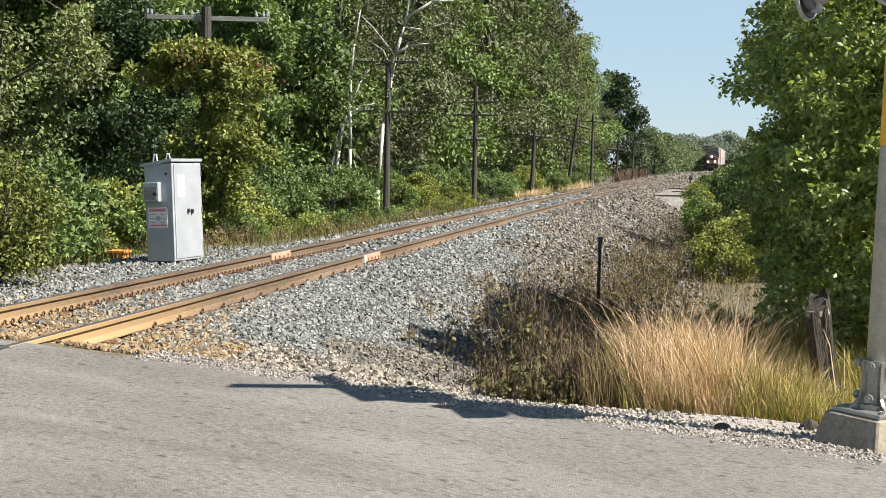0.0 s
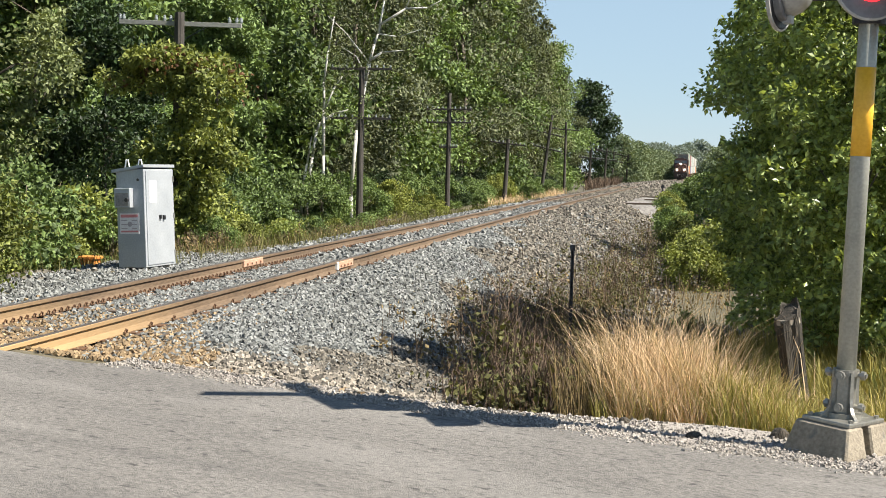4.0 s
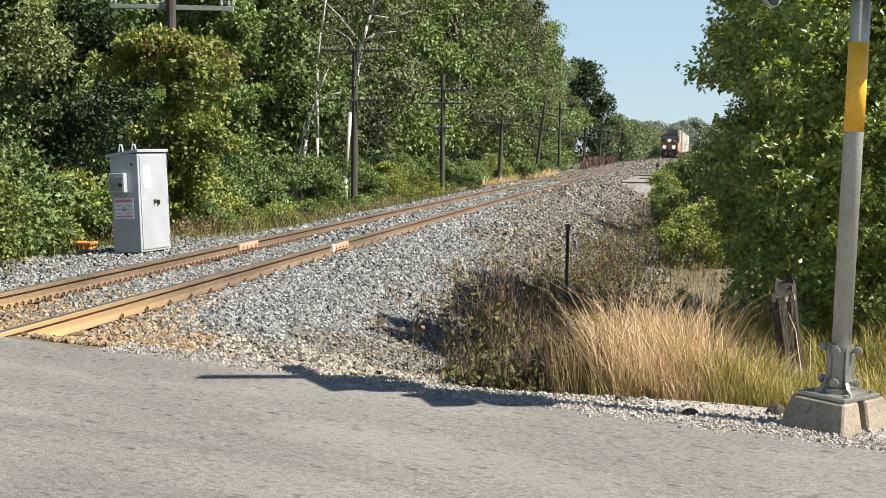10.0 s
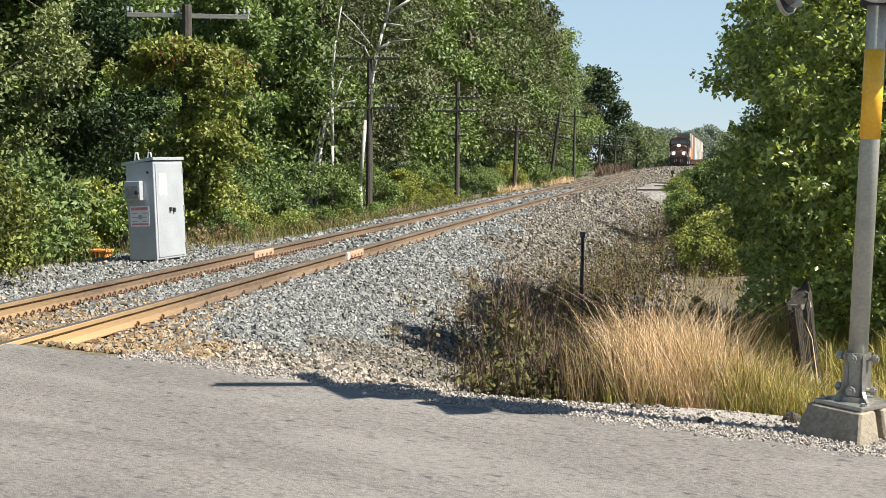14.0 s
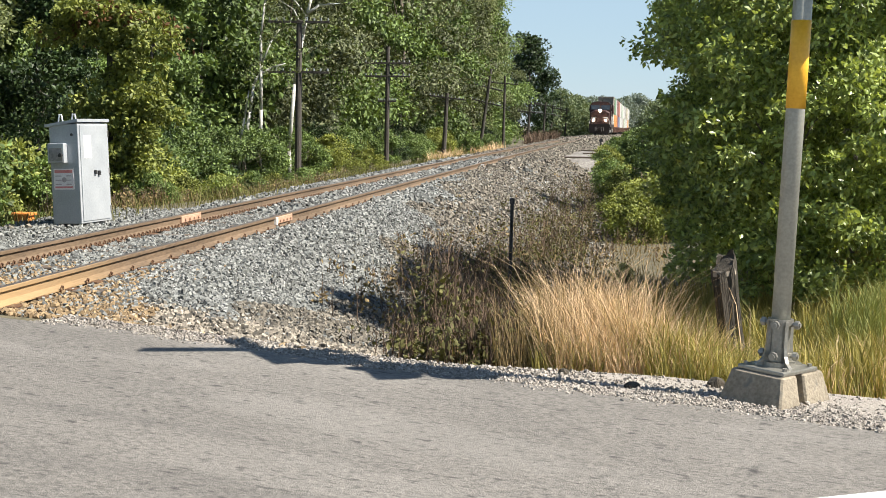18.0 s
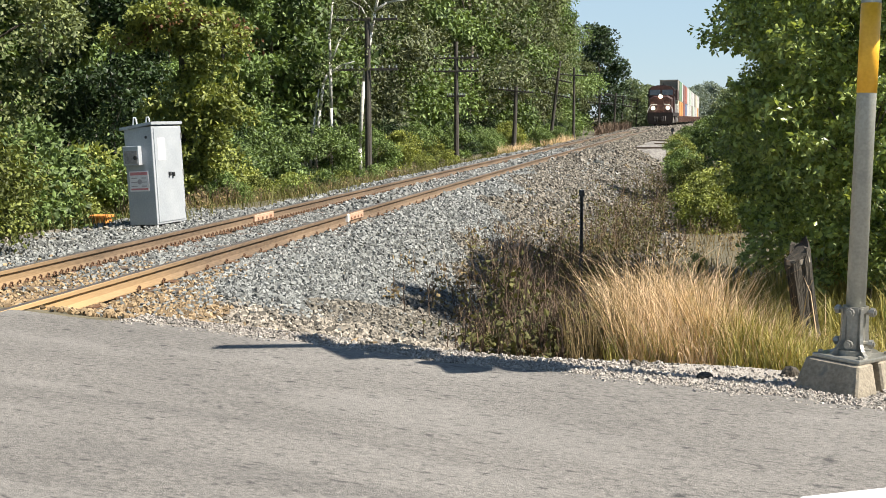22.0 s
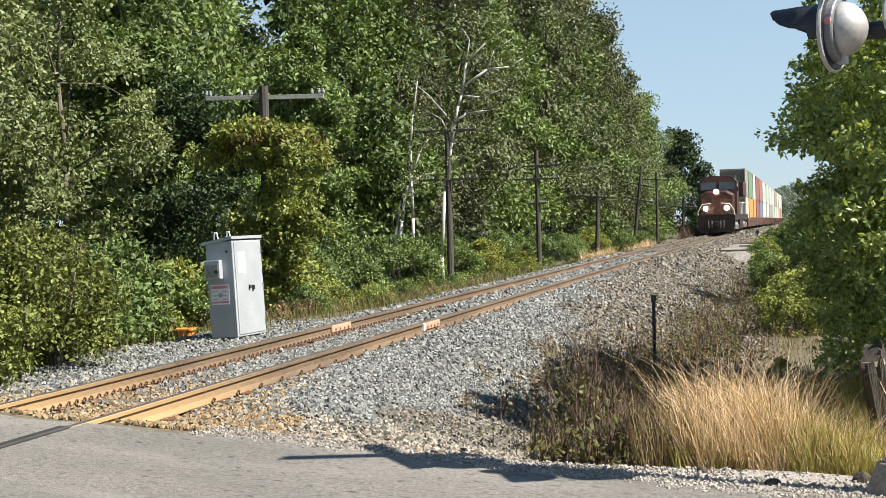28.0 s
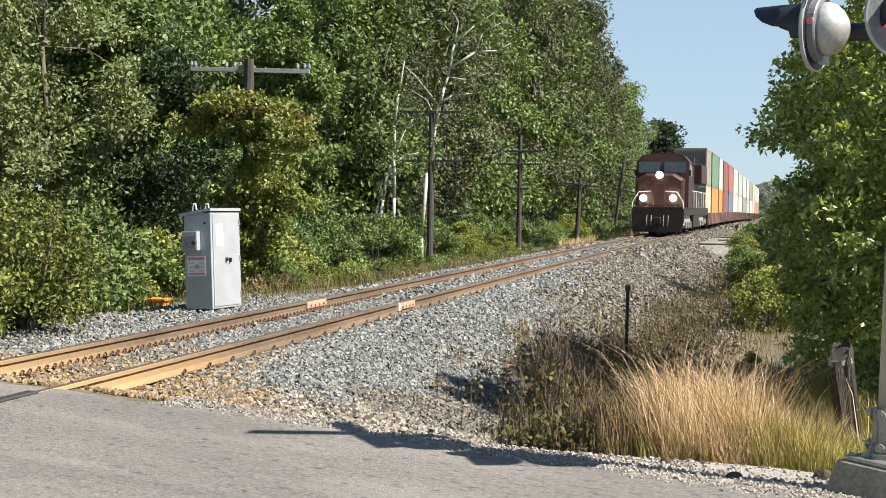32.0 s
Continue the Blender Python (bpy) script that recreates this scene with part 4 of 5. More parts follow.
weeds("bank_weed", 9, [(3.7, 15, 0.9, 2), (3.7, 18, 1.1, 2.5), (4.0, 22, 1.3, 3), (4.9, 12.8, 0.9, 1.4), (5.2, 14.5, 1.2, 1.6), (5.0, 17.0, 1.6, 2.5), (5.2, 21, 1.9, 3.5), (5.2, 26, 2.0, 5), (5.4, 34, 2.2, 7), (5.4, 46, 2.2, 10), (5.6, 64, 2.2, 14)], 1000, 0.46, WEED_DARK, "brown weeds covering the bank", 7, WEED_LEAF, 9000)
weeds("far_bank_weed", 18, [(4.3, 20, 0.9, 3), (4.6, 25, 1.2, 4), (4.8, 31, 1.3, 5), (5.0, 39, 1.4, 7), (5.2, 50, 1.5, 9)], 1200, 0.6, WEED_DARK, "purple-brown weeds along the foot of the bank", 8, WEED_OLIVE, 16000)
weeds("track_weed", 15, [(-4.6, 24 + 2.5 * k, 0.9, 1.6) for k in range(9)], 900, 0.55, WEED_DARK, "dry brown weeds behind the cabinet", 8, WEED_LEAF, 9000, False)
weeds("low_weed", 5, [(4.75, 11.0, 0.5, 0.6), (5.0, 11.7, 0.6, 0.8), (5.2, 10.5, 0.6, 0.5), (5.4, 11.0, 0.6, 0.6)], 700, 0.5, WEED_DARK, "low olive weeds among the dead stalks", 6, WEED_OLIVE, 4500)
field("bank_grass", 10, [(5.3, 10.8, 0.4, 0.6), (5.5, 12.5, 0.6, 0.9), (5.2, 14, 0.9, 1.5), (5.6, 19, 1.2, 3), (5.6, 24, 1.7, 4), (5.8, 30, 1.9, 6), (6, 42, 2, 9), (6.2, 60, 2, 14)], 4500, 0.34, 0.012, 0.8, WEED_LEAF, "short dead brown grass on the bank", "grass")

# ---- telegraph poles ----


def insulator_mesh():
    bm = lathe([(0.03, 0), (0.045, 0.03), (0.045, 0.07), (0.032, 0.09), (0.036, 0.12), (0.012, 0.14)], 8)
    mesh = bpy.data.meshes.new("insulator")
    bm.to_mesh(mesh)
    bm.free()
    mesh.materials.append(GLASS_PIN)
    return mesh


PIN = insulator_mesh()


def telegraph_pole(x, y, top, arms, lean=0.0, radius=0.13, wood=ARM_WOOD, turn=0.0, label="weathered wooden telegraph pole with crossarms", pins=(-0.95, -0.72, -0.5, -0.27, 0.27, 0.5, 0.72, 0.95)):
    foot = float(ground_z(x, y)) - 0.3
    high = top - foot
    root = thing("telegraph_pole", (x, y, foot), label, "telegraph pole", "telegraph poles along the track", (0, lean, turn))
    part("post", tubes(((0, 0, 0), (0, 0, high), radius, radius * 0.78), n=10), POLE_WOOD, root, smooth=False)
    for drop, half, tilt in arms:
        z = high - drop
        arm = part("crossarm", box(bmesh.new(), -half, half, -0.14, -0.05, z - 0.055, z + 0.055, 0.008, Matrix.Translation((0, 0, z)) @ Matrix.Rotation(radians(tilt), 4, "Y") @ Matrix.Translation((0, 0, -z))), wood, root)
        for side in (-1, 1):
            part("brace", tubes(((side * half * 0.45, -0.12, z - 0.04), (0, -0.12, z - 0.42), 0.012), n=6), DARK_STEEL, root)
        for f in pins:
            pin = child("insulator", PIN, arm)
            pin.location = (half * f, -0.095, z + 0.055 - math.tan(radians(tilt)) * half * f)
    return root


telegraph_pole(-5.95, 28.4, 5.15, [(0.26, 1.5, -1)], -0.5, 0.15, turn=188, pins=(-0.99, -0.92, -0.8, 0.16, 0.26, 0.4, 0.93, 0.99))
telegraph_pole(-9.45, 57.9, 6.2, [(0.1, 1.5, 0), (2.45, 1.5, 0)], 0.5, 0.17, POLE_WOOD)
telegraph_pole(-9.5, 79.8, 6.25, [(1.05, 1.5, 0), (1.9, 1.5, 0), (3.5, 0.6, 0)], 0.3, 0.17, POLE_WOOD)
telegraph_pole(-8.45, 97.5, 3.7, [(0.35, 1.4, 4)], 2.5, 0.19, POLE_WOOD)
telegraph_pole(-7.9, 116, 6.6, [(1.9, 1.4, 6), (3.3, 1.4, 6)], 7, 0.17, POLE_WOOD, label="leaning dark telegraph pole with crossarms")
telegraph_pole(-6.9, 128, 6.2, [(0.8, 1.4, 3)], 0.6, 0.15, POLE_WOOD)
for y, x in ((150, -6.3), (166, -5.6), (190, -6.2), (215, -5.4), (240, -4.6)):
    telegraph_pole(x, y, 4.8 - 0.004 * y, [(0.4, 1.4, 2), (1.5, 1.4, 2)], 3, 0.16, POLE_WOOD)

# the vine that smothers the first pole: a broad cap over a hanging curtain
rng = np.random.default_rng(8)
centres = np.concatenate([np.stack([rng.normal(0.05, 0.7, 60).clip(-1.35, 1.3), rng.normal(0, 0.6, 60), rng.normal(4.62, 0.1, 60)], -1),
                          np.stack([rng.normal(0.55, 0.48, 110), rng.normal(-0.4, 0.35, 110), rng.uniform(0, 4.3, 110)], -1)])
centres[:60, 2] -= 0.26 * centres[:60, 0] ** 2
vine = thing("vine_thicket", (-5.95, 28.3, -0.6), "yellow-green vine covering a telegraph pole with a flat cap", "vine")
part("stem", tubes(((0.5, -0.2, -0.3), (0.2, 0.1, 2.0), 0.05, 0.04), ((0.2, 0.1, 2.0), (0.0, 0.15, 4.0), 0.04, 0.02), n=6), BARK, vine)
child("turning_leaves", bare("turning_leaves", *leaf_cloud(rng, centres[:60] + (0.5, -0.25, -0.12), np.full(60, 0.3), 380, 0.13), LEAF_RUST), vine)
child("foliage", bare("foliage", *leaf_cloud(rng, centres, rng.uniform(0.22, 0.38, 170), 19000, 0.14), LEAF_YELLOW), vine)

# ---- signal cabinet ----
cab = thing("signal_cabinet", (-2.98, 19.75, -0.40), "grey steel trackside signal cabinet on short legs, leaning slightly", "cabinet", turn=(0, -2.2, -8))
W, D, H = 0.55, 0.93, 1.82
part("body", fresh((-W / 2, W / 2, 0, D, 0.14, H), bevel=0.012), CABINET, cab)
bm = bmesh.new()
for a, b, c in ((-W / 2 - 0.05, -0.05, H), (W / 2 + 0.02, -0.03, H + 0.08), (W / 2 + 0.02, D + 0.02, H + 0.08), (-W / 2 - 0.05, D + 0.05, H)):
    bm.verts.new((a, b, c - 0.05))
    bm.verts.new((a, b, c))
bm.verts.ensure_lookup_table()
v = bm.verts
for f in ((1, 3, 5, 7), (6, 4, 2, 0), (0, 2, 3, 1), (2, 4, 5, 3), (4, 6, 7, 5), (6, 0, 1, 7)):
    bm.faces.new([v[k] for k in f])
part("roof", bm, CABINET, cab)
door = part("door", fresh((W / 2, W / 2 + 0.014, 0.05, D - 0.05, 0.18, H - 0.03), bevel=0.004), CABINET, cab, "pale grey cabinet door")
part("handle", fresh((W / 2 + 0.014, W / 2 + 0.05, 0.42, 0.47, 0.96, 1.03), (W / 2 + 0.014, W / 2 + 0.05, 0.53, 0.58, 0.94, 1.02), bevel=0.008), DARK_STEEL, door, "black door handle and padlock")
part("notice", fresh((W / 2 + 0.014, W / 2 + 0.018, 0.14, 0.36, 1.24, 1.62)), SIGN_WHITE, door, "white paper notice")
for z in (0.35, 1.0, 1.65):
    part("hinge", tubes(((W / 2 + 0.01, D - 0.03, z - 0.05), (W / 2 + 0.01, D - 0.03, z + 0.05), 0.016), n=8), ALUMINIUM, cab)
meter = part("meter_box", fresh((-0.25, 0.06, -0.11, 0, 1.17, 1.5), bevel=0.012), CABINET, cab, "small grey meter box with a sloping hood")
part("meter_face", fresh((-0.22, 0.03, -0.116, -0.11, 1.2, 1.42)), LOCO_GREY, meter)
part("knob", tubes(((0.01, -0.11, 1.3), (0.01, -0.15, 1.3), 0.035), n=10), DARK_STEEL, meter)
sign = part("warning_sign", fresh((-0.22, 0.16, -0.006, 0.0, 0.72, 1.07)), SIGN_WHITE, cab, "white and faded red warning sign with grey print")
for z0, z1, mat in ((1.0, 1.05, SIGN_RED), (0.745, 0.775, SIGN_RED)):
    part("print_band", fresh((-0.2, 0.14, -0.009, -0.006, z0, z1)), mat, sign)
for z in (0.95, 0.81, 0.88):
    for x0, x1 in ((-0.19, -0.07), (0.02, 0.12)):
        part("print_line", fresh((x0, x1, -0.009, -0.006, z - 0.008, z + 0.008)), SIGN_GREY, sign)
part("print_disc", tubes(((-0.02, -0.009, 0.885), (-0.02, -0.006, 0.885), 0.045), n=16), SIGN_GREY, sign)
for x in (-0.14, 0.12):
    part("lifting_eye", tubes(((x - 0.05, 0.15, H), (x - 0.02, 0.15, H + 0.17), 0.012), ((x + 0.05, 0.15, H), (x + 0.02, 0.15, H + 0.17), 0.012), ((x - 0.025, 0.15, H + 0.16), (x + 0.025, 0.15, H + 0.16), 0.012), n=7), WHITE_PAINT, cab)
for x in (-W / 2 + 0.06, W / 2 - 0.04):
    for y in (0.04, D - 0.04):
        part("leg", tubes(((x, y, -0.12), (x, y, 0.15), 0.025), ((x - 0.05, y - 0.02, 0.02), (x, y, 0.2), 0.012), n=7), WHITE_PAINT, cab)
part("vent", tubes(((0.16, -0.01, 1.64), (0.16, 0.0, 1.64), 0.025), n=10), DARK_STEEL, cab)

# orange utility box in the grass
crate = thing("utility_box", (-4.73, 21.6, -0.45), "small orange plastic utility box beside the cabinet", "box")
part("body", fresh((-0.15, 0.15, -0.12, 0.12, 0, 0.16), bevel=0.015), ORANGE_BOX, crate)
part("lid", fresh((-0.19, 0.19, -0.16, 0.16, 0.16, 0.21), bevel=0.012), ORANGE_BOX, crate)

# ---- crossing signal ----
MAST = (7.37, 8.02)
base_z = float(road_z(MAST[0])) + 0.0
signal = thing("crossing_signal", (*MAST, base_z), "grey steel crossing signal mast with yellow band and flashing lamps", "crossing signal", turn=(0, 1.5, -14))
bm = bmesh.new()
for x0, x1, slot in ((-0.36, -0.06, 0), (0.02, 0.36, 0), (-0.06, 0.02, 0.16)):
    low = [bm.verts.new(p) for p in ((x0 - (0.05 if x0 < -0.3 else 0), -0.3 + slot, -0.2), (x1 + (0.06 if x1 > 0.3 else 0), -0.3 + slot, -0.2), (x1 + (0.06 if x1 > 0.3 else 0), 0.32, -0.2), (x0 - (0.05 if x0 < -0.3 else 0), 0.32, -0.2))]
    high = [bm.verts.new(p) for p in ((x0 + (0.1 if x0 < -0.3 else 0), -0.21 + slot, 0.2), (x1 - (0.06 if x1 > 0.3 else 0), -0.21 + slot, 0.2), (x1 - (0.06 if x1 > 0.3 else 0), 0.24, 0.2), (x0 + (0.1 if x0 < -0.3 else 0), 0.24, 0.2))]
    for k in range(4):
        bm.faces.new((low[k], low[(k + 1) % 4], high[(k + 1) % 4], high[k]))
    bm.faces.new(high)
bmesh.ops.scale(bm, vec=(0.8, 0.84, 0.86), verts=list(bm.verts))
bmesh.ops.rotate(bm, cent=(0, 0, 0), matrix=Matrix.Rotation(radians(64), 3, "Z"), verts=list(bm.verts))
bmesh.ops.bevel(bm, geom=list(bm.edges), offset=0.012, segments=1, affect="EDGES")
part("foundation", bm, CONCRETE, signal, "chipped concrete foundation block")
part("base_plate", box(bmesh.new(), -0.19, 0.19, -0.17, 0.17, 0.172, 0.2, 0.008, Matrix.Rotation(radians(64), 4, "Z")), ALUMINIUM, signal)
MAST_R = 0.059
part("mast", tubes(((0, 0, 0.19), (0, 0, 4.0), MAST_R), n=24), GALVANIZED, signal, smooth=True)
part("yellow_band", tubes(((0, 0, 1.82), (0, 0, 2.36), MAST_R + 0.002), n=24), YELLOW_BAND, signal, smooth=True)
socket = part("socket", tubes(((0, 0, 0.2), (0, 0, 0.5), MAST_R + 0.007), n=20), ALUMINIUM, signal, "cast socket with clamping bolts")
part("collar", tubes(((0, 0, 0.465), (0, 0, 0.5), MAST_R + 0.02), n=20), ALUMINIUM, signal)
part("flange", tubes(((0, 0, 0.2), (0, 0, 0.23), MAST_R + 0.05), n=20), ALUMINIUM, signal)
for a in (35, 125, 215, 305):
    c, s = math.cos(radians(a)), math.sin(radians(a))
    rib = bmesh.new()
    outline = [(MAST_R, 0.2), (MAST_R + 0.105, 0.2), (MAST_R + 0.1, 0.215), (MAST_R + 0.062, 0.235), (MAST_R + 0.04, 0.27), (MAST_R + 0.03, 0.33), (MAST_R + 0.028, 0.49), (MAST_R, 0.49)]
    sides = [[rib.verts.new((r, w, z)) for r, z in outline] for w in (-0.011, 0.011)]
    for k in range(len(outline)):
        rib.faces.new((sides[0][k], sides[0][(k + 1) % len(outline)], sides[1][(k + 1) % len(outline)], sides[1][k]))
    rib.faces.new(sides[0][::-1])
    rib.faces.new(sides[1])
    bmesh.ops.transform(rib, matrix=Matrix.Rotation(radians(a), 4, "Z"), verts=list(rib.verts))
    part("rib", rib, ALUMINIUM, socket)
for a in (-10, 80, 170, 260):
    for z in (0.27, 0.47):
        c, s = math.cos(radians(a)), math.sin(radians(a))
        bolt = part("bolt", tubes(((c * (MAST_R - 0.01), s * (MAST_R - 0.01), z), (c * (MAST_R + 0.07), s * (MAST_R + 0.07), z), 0.016), ((c * (MAST_R + 0.035), s * (MAST_R + 0.035), z), (c * (MAST_R + 0.06), s * (MAST_R + 0.06), z), 0.028), n=8), ALUMINIUM, socket)
for a in (20, 110, 200, 290):
    for x, y in ((0.2 * math.cos(radians(a)), 0.2 * math.sin(radians(a))),):
        part("anchor_nut", tubes(((x, y, 0.2), (x, y, 0.218), 0.016), n=6), ALUMINIUM, signal)


def lamp_unit(parent, at, aim_deg, lit):
    """A flashing lamp: black round background, silver housing behind, hood before the lens."""
    lamp = new("lamp_unit")
    lamp.parent = parent
    lamp.matrix_basis = Matrix.Translation(at) @ Matrix.Rotation(radians(aim_deg), 4, "Z") @ Matrix.Rotation(radians(90), 4, "Y")
    part("background", lathe([(0.10, -0.01), (0.24, -0.012), (0.252, 0.0), (0.246, 0.012), (0.10, 0.01)], 36), LAMP_GREY if lit else LAMP_BLACK, lamp)
    part("rim", hoop([(0.247, -0.012), (0.258, -0.01), (0.262, 0.0), (0.258, 0.012), (0.247, 0.014)], 36), LAMP_SILVER, lamp, "thin silver rim")
    part("flange", lathe([(0.2, -0.01), (0.2, -0.052), (0.192, -0.06), (0.15, -0.06)], 32), LAMP_GREY, lamp, "grey mounting flange")
    part("housing", lathe([(0.168, -0.055), (0.166, -0.085), (0.148, -0.13), (0.112, -0.17), (0.06, -0.2), (0.01, -0.212)], 28), LAMP_SILVER, lamp, "silver domed lamp housing", smooth=True)
    part("latch", fresh((0.16, 0.215, -0.03, 0.03, -0.085, -0.03), bevel=0.006), LAMP_SILVER, lamp)
    part("side_light", tubes(((-0.03, 0.19, -0.035), (-0.03, 0.206, -0.035), 0.022), n=12), SIGN_RED, lamp, "small red side light")
    part("lens", lathe([(0.15, 0.012), (0.14, 0.03), (0.08, 0.045), (0.01, 0.05)], 24), LENS_RED if lit else SIGN_RED, lamp, smooth=True)
    hood = bmesh.new()
    n, rows = 20, []
    for z, r, reach in ((0.0, 0.165, 0.64), (0.1, 0.163, 0.62), (0.115, 0.162, 0.5), (0.22, 0.159, 0.47), (0.29, 0.156, 0.41), (0.34, 0.154, 0.32), (0.372, 0.153, 0.2), (0.384, 0.152, 0.06)):
        rows.append([(hood.verts.new((-r * math.cos(a), r * math.sin(a), z)), hood.verts.new((-(r + 0.006) * math.cos(a), (r + 0.006) * math.sin(a), z))) for a in (math.pi * reach * (2 * k / n - 1) for k in range(n + 1))])
    for one, two in zip(rows, rows[1:]):
        for k in range(n):
            hood.faces.new((one[k][0], one[k + 1][0], two[k + 1][0], two[k][0]))
            hood.faces.new((one[k][1], two[k][1], two[k + 1][1], one[k + 1][1]))
    part("hood", hood, LAMP_BLACK, lamp, smooth=True)
    return lamp


lamp_unit(signal, (-0.52, -0.10, 2.83), 172, False)
lamp_unit(signal, (0.42, -0.05, 2.83), 172, False)
lamp_unit(signal, (0.02, -0.2, 2.88), -51, True)
part("lamp_arm", tubes(((-0.52, -0.02, 2.82), (0.45, -0.02, 2.82), 0.055), n=14), LAMP_BLACK, signal)
part("junction_box", tubes(((0, 0, 2.62), (0, 0, 2.92), 0.1), n=14), LAMP_BLACK, signal)
for tip in (-58, 58):
    blade = box(bmesh.new(), -0.011, 0.011, -0.75, 0.75, -0.09, 0.09, 0.003, Matrix.Rotation(radians(161), 4, "Z") @ Matrix.Translation((0.085 + 0.024 * (tip > 0), 0, 4.05)) @ Matrix.Rotation(radians(tip), 4, "X"))
    part("crossbuck_blade", blade, WHITE_PAINT, signal)

for side in (-1, 1):
    part("flangeway", fresh((min(side * 0.635, side * 0.712), max(side * 0.635, side * 0.712), -3.0, 9.1, -0.02, -0.003)), DARK_STEEL, road, "dark groove beside the rail")
    part("filler_strip", fresh((min(side * 0.785, side * 0.81), max(side * 0.785, side * 0.81), -3.0, 9.0, -0.02, 0.0015)), DARK_STEEL, road)

# ---- gravel pad and switch stand beside the far track ----
pad = thing("gravel_pad", (0, 0, 0), "pale gravel pad edged with dark timbers beside the track", "gravel pad")
us, vs = np.array([1.3, 1.5, 2.2, 3.0, 3.8, 4.4, 5.6]), np.array([66.5, 69.0, 72, 75, 78, 81, 84, 85.5, 88])


def pad_z(x, y):
    edge = (x > 4.5) | (y < 68.8) | (y > 85.8)
    return track_z(y) - 0.3 - 0.05 * (x - 1.3) - 0.03 * np.sin(x * 1.9) * np.sin(y * 0.8) - 0.6 * edge


verts, faces = grid(us, vs, pad_z)
verts[:, 0] += track_x(verts[:, 1])
child("surface", bare("surface", verts, faces, PAD_GRAVEL, False), pad)
for y0, x0, x1, turn in ((68.9, 1.4, 4.5, 3), (77.5, 3.2, 4.7, 12), (86.0, 1.4, 4.6, -2)):
    z0 = float(track_z(y0)) - 0.36
    part("timber", box(bmesh.new(), x0, x1, -0.13, 0.13, z0 - 0.3, z0 + 0.04, 0.015, pose(float(track_x(y0)), y0, 0, 0, 0, turn)), TIE_WOOD, pad)
stand_y = 83.6
stand = thing("switch_stand", (4.0 + float(track_x(stand_y)), stand_y, float(track_z(stand_y)) - 0.44), "dark iron switch stand on the gravel pad", "switch stand")
part("base", fresh((-0.35, 0.35, -0.14, 0.14, 0, 0.12), bevel=0.015), DARK_STEEL, stand)
part("body", lathe([(0.14, 0.12), (0.11, 0.3), (0.06, 0.42), (0.05, 0.75)], 12), DARK_STEEL, stand)
part("lever", tubes(((0.05, -0.05, 0.4), (0.42, -0.1, 0.16), 0.025), n=7), DARK_STEEL, stand)
part("target", tubes(((0, -0.02, 0.82), (0, 0.02, 0.82), 0.13), n=16), DARK_STEEL, stand)

# ---- stump, marker post, stones ----
rng = np.random.default_rng(4)
stump = thing("tree_stump", (7.42, 11.3, float(ground_z(7.42, 11.3)) - 0.05), "weathered split tree stump leaning in the grass", "stump", turn=(0, -9, 20))
bm = lathe([(0.15, 0), (0.13, 0.25), (0.115, 0.6), (0.12, 0.9), (0.135, 1.1), (0.125, 1.17)], 22)
for vert in bm.verts:
    a = math.atan2(vert.co.y, vert.co.x)
    f = 0.86 + 0.13 * math.sin(5 * a + vert.co.z) + 0.07 * math.sin(11 * a + 3 * vert.co.z) + 0.1 * math.sin(2 * a)
    vert.co.x *= f
    vert.co.y *= f
    if vert.co.z > 1.05:
        vert.co.z += 0.1 * math.sin(a + 1) + 0.03 * math.sin(5 * a)
part("bole", bm, STUMP_WOOD, stump)
part("cut_top", lathe([(0.105, 1.08), (0.1, 1.125), (0.02, 1.13)], 14), STUMP_CUT, stump)

post_z = float(ground_z(4.95, 14.4))
marker = thing("marker_post", (5.03, 14.4, post_z - 0.3), "thin dark steel marker post standing in the weeds", "post", turn=(0, 0.6, 0))
part("stake", fresh((-0.02, 0.02, -0.004, 0.004, 0, 0.35 - post_z + 0.62), (-0.004, 0.004, -0.004, 0.03, 0, 0.35 - post_z + 0.62)), DARK_STEEL, marker)
part("cap", fresh((-0.03, 0.03, -0.012, 0.035, 0.35 - post_z + 0.56, 0.35 - post_z + 0.63), bevel=0.004), DARK_STEEL, marker)

for x, y, size in ((6.46, 8.1, 0.055), (7.02, 8.36, 0.07), (6.0, 8.45, 0.04)):
    rock = bmesh.new()
    bmesh.ops.create_icosphere(rock, subdivisions=2, radius=size)
    for vert in rock.verts:
        vert.co *= 1 + 0.35 * noise.noise(vert.co * 14 + Vector((x, y, 0)))
        vert.co.z *= 0.85
    stone = thing("dark_stone", (x, y, float(road_z(x)) - 0.02), "dark angular stone lying on the gravel verge", "stone", "stones on the verge")
    part("rock", rock, STUMP_WOOD, stone)
part("edge_line", box(bmesh.new(), -0.38, 1.6, -0.14, 0, float(road_z(7.2)) - 0.02, float(road_z(7.2)) + 0.009, 0, pose(7.22, 5.74, 0, 0, 0, 28)), WHITE_PAINT, road, "worn white painted road marking")

# ---- train ----
loco = thing("locomotive", (0, 0, 0), "dark red diesel locomotive with three bright headlights", "locomotive")
part("underframe", fresh((-1.5, 1.5, 0.35, 21.6, 1.15, 1.62), bevel=0.03), LOCO_DARK, loco)
bm = bmesh.new()
rows = [[bm.verts.new((x, y, z)) for x, z in ((-1.5, 1.55), (-1.48, 0.7), (-1.3, 0.2), (1.3, 0.2), (1.48, 0.7), (1.5, 1.55))] for y in (-0.1, 0.35)]
for k in range(6):
    bm.faces.new((rows[0][k], rows[0][(k + 1) % 6], rows[1][(k + 1) % 6], rows[1][k]))
bm.faces.new(rows[0][::-1])
bm.faces.new(rows[1])
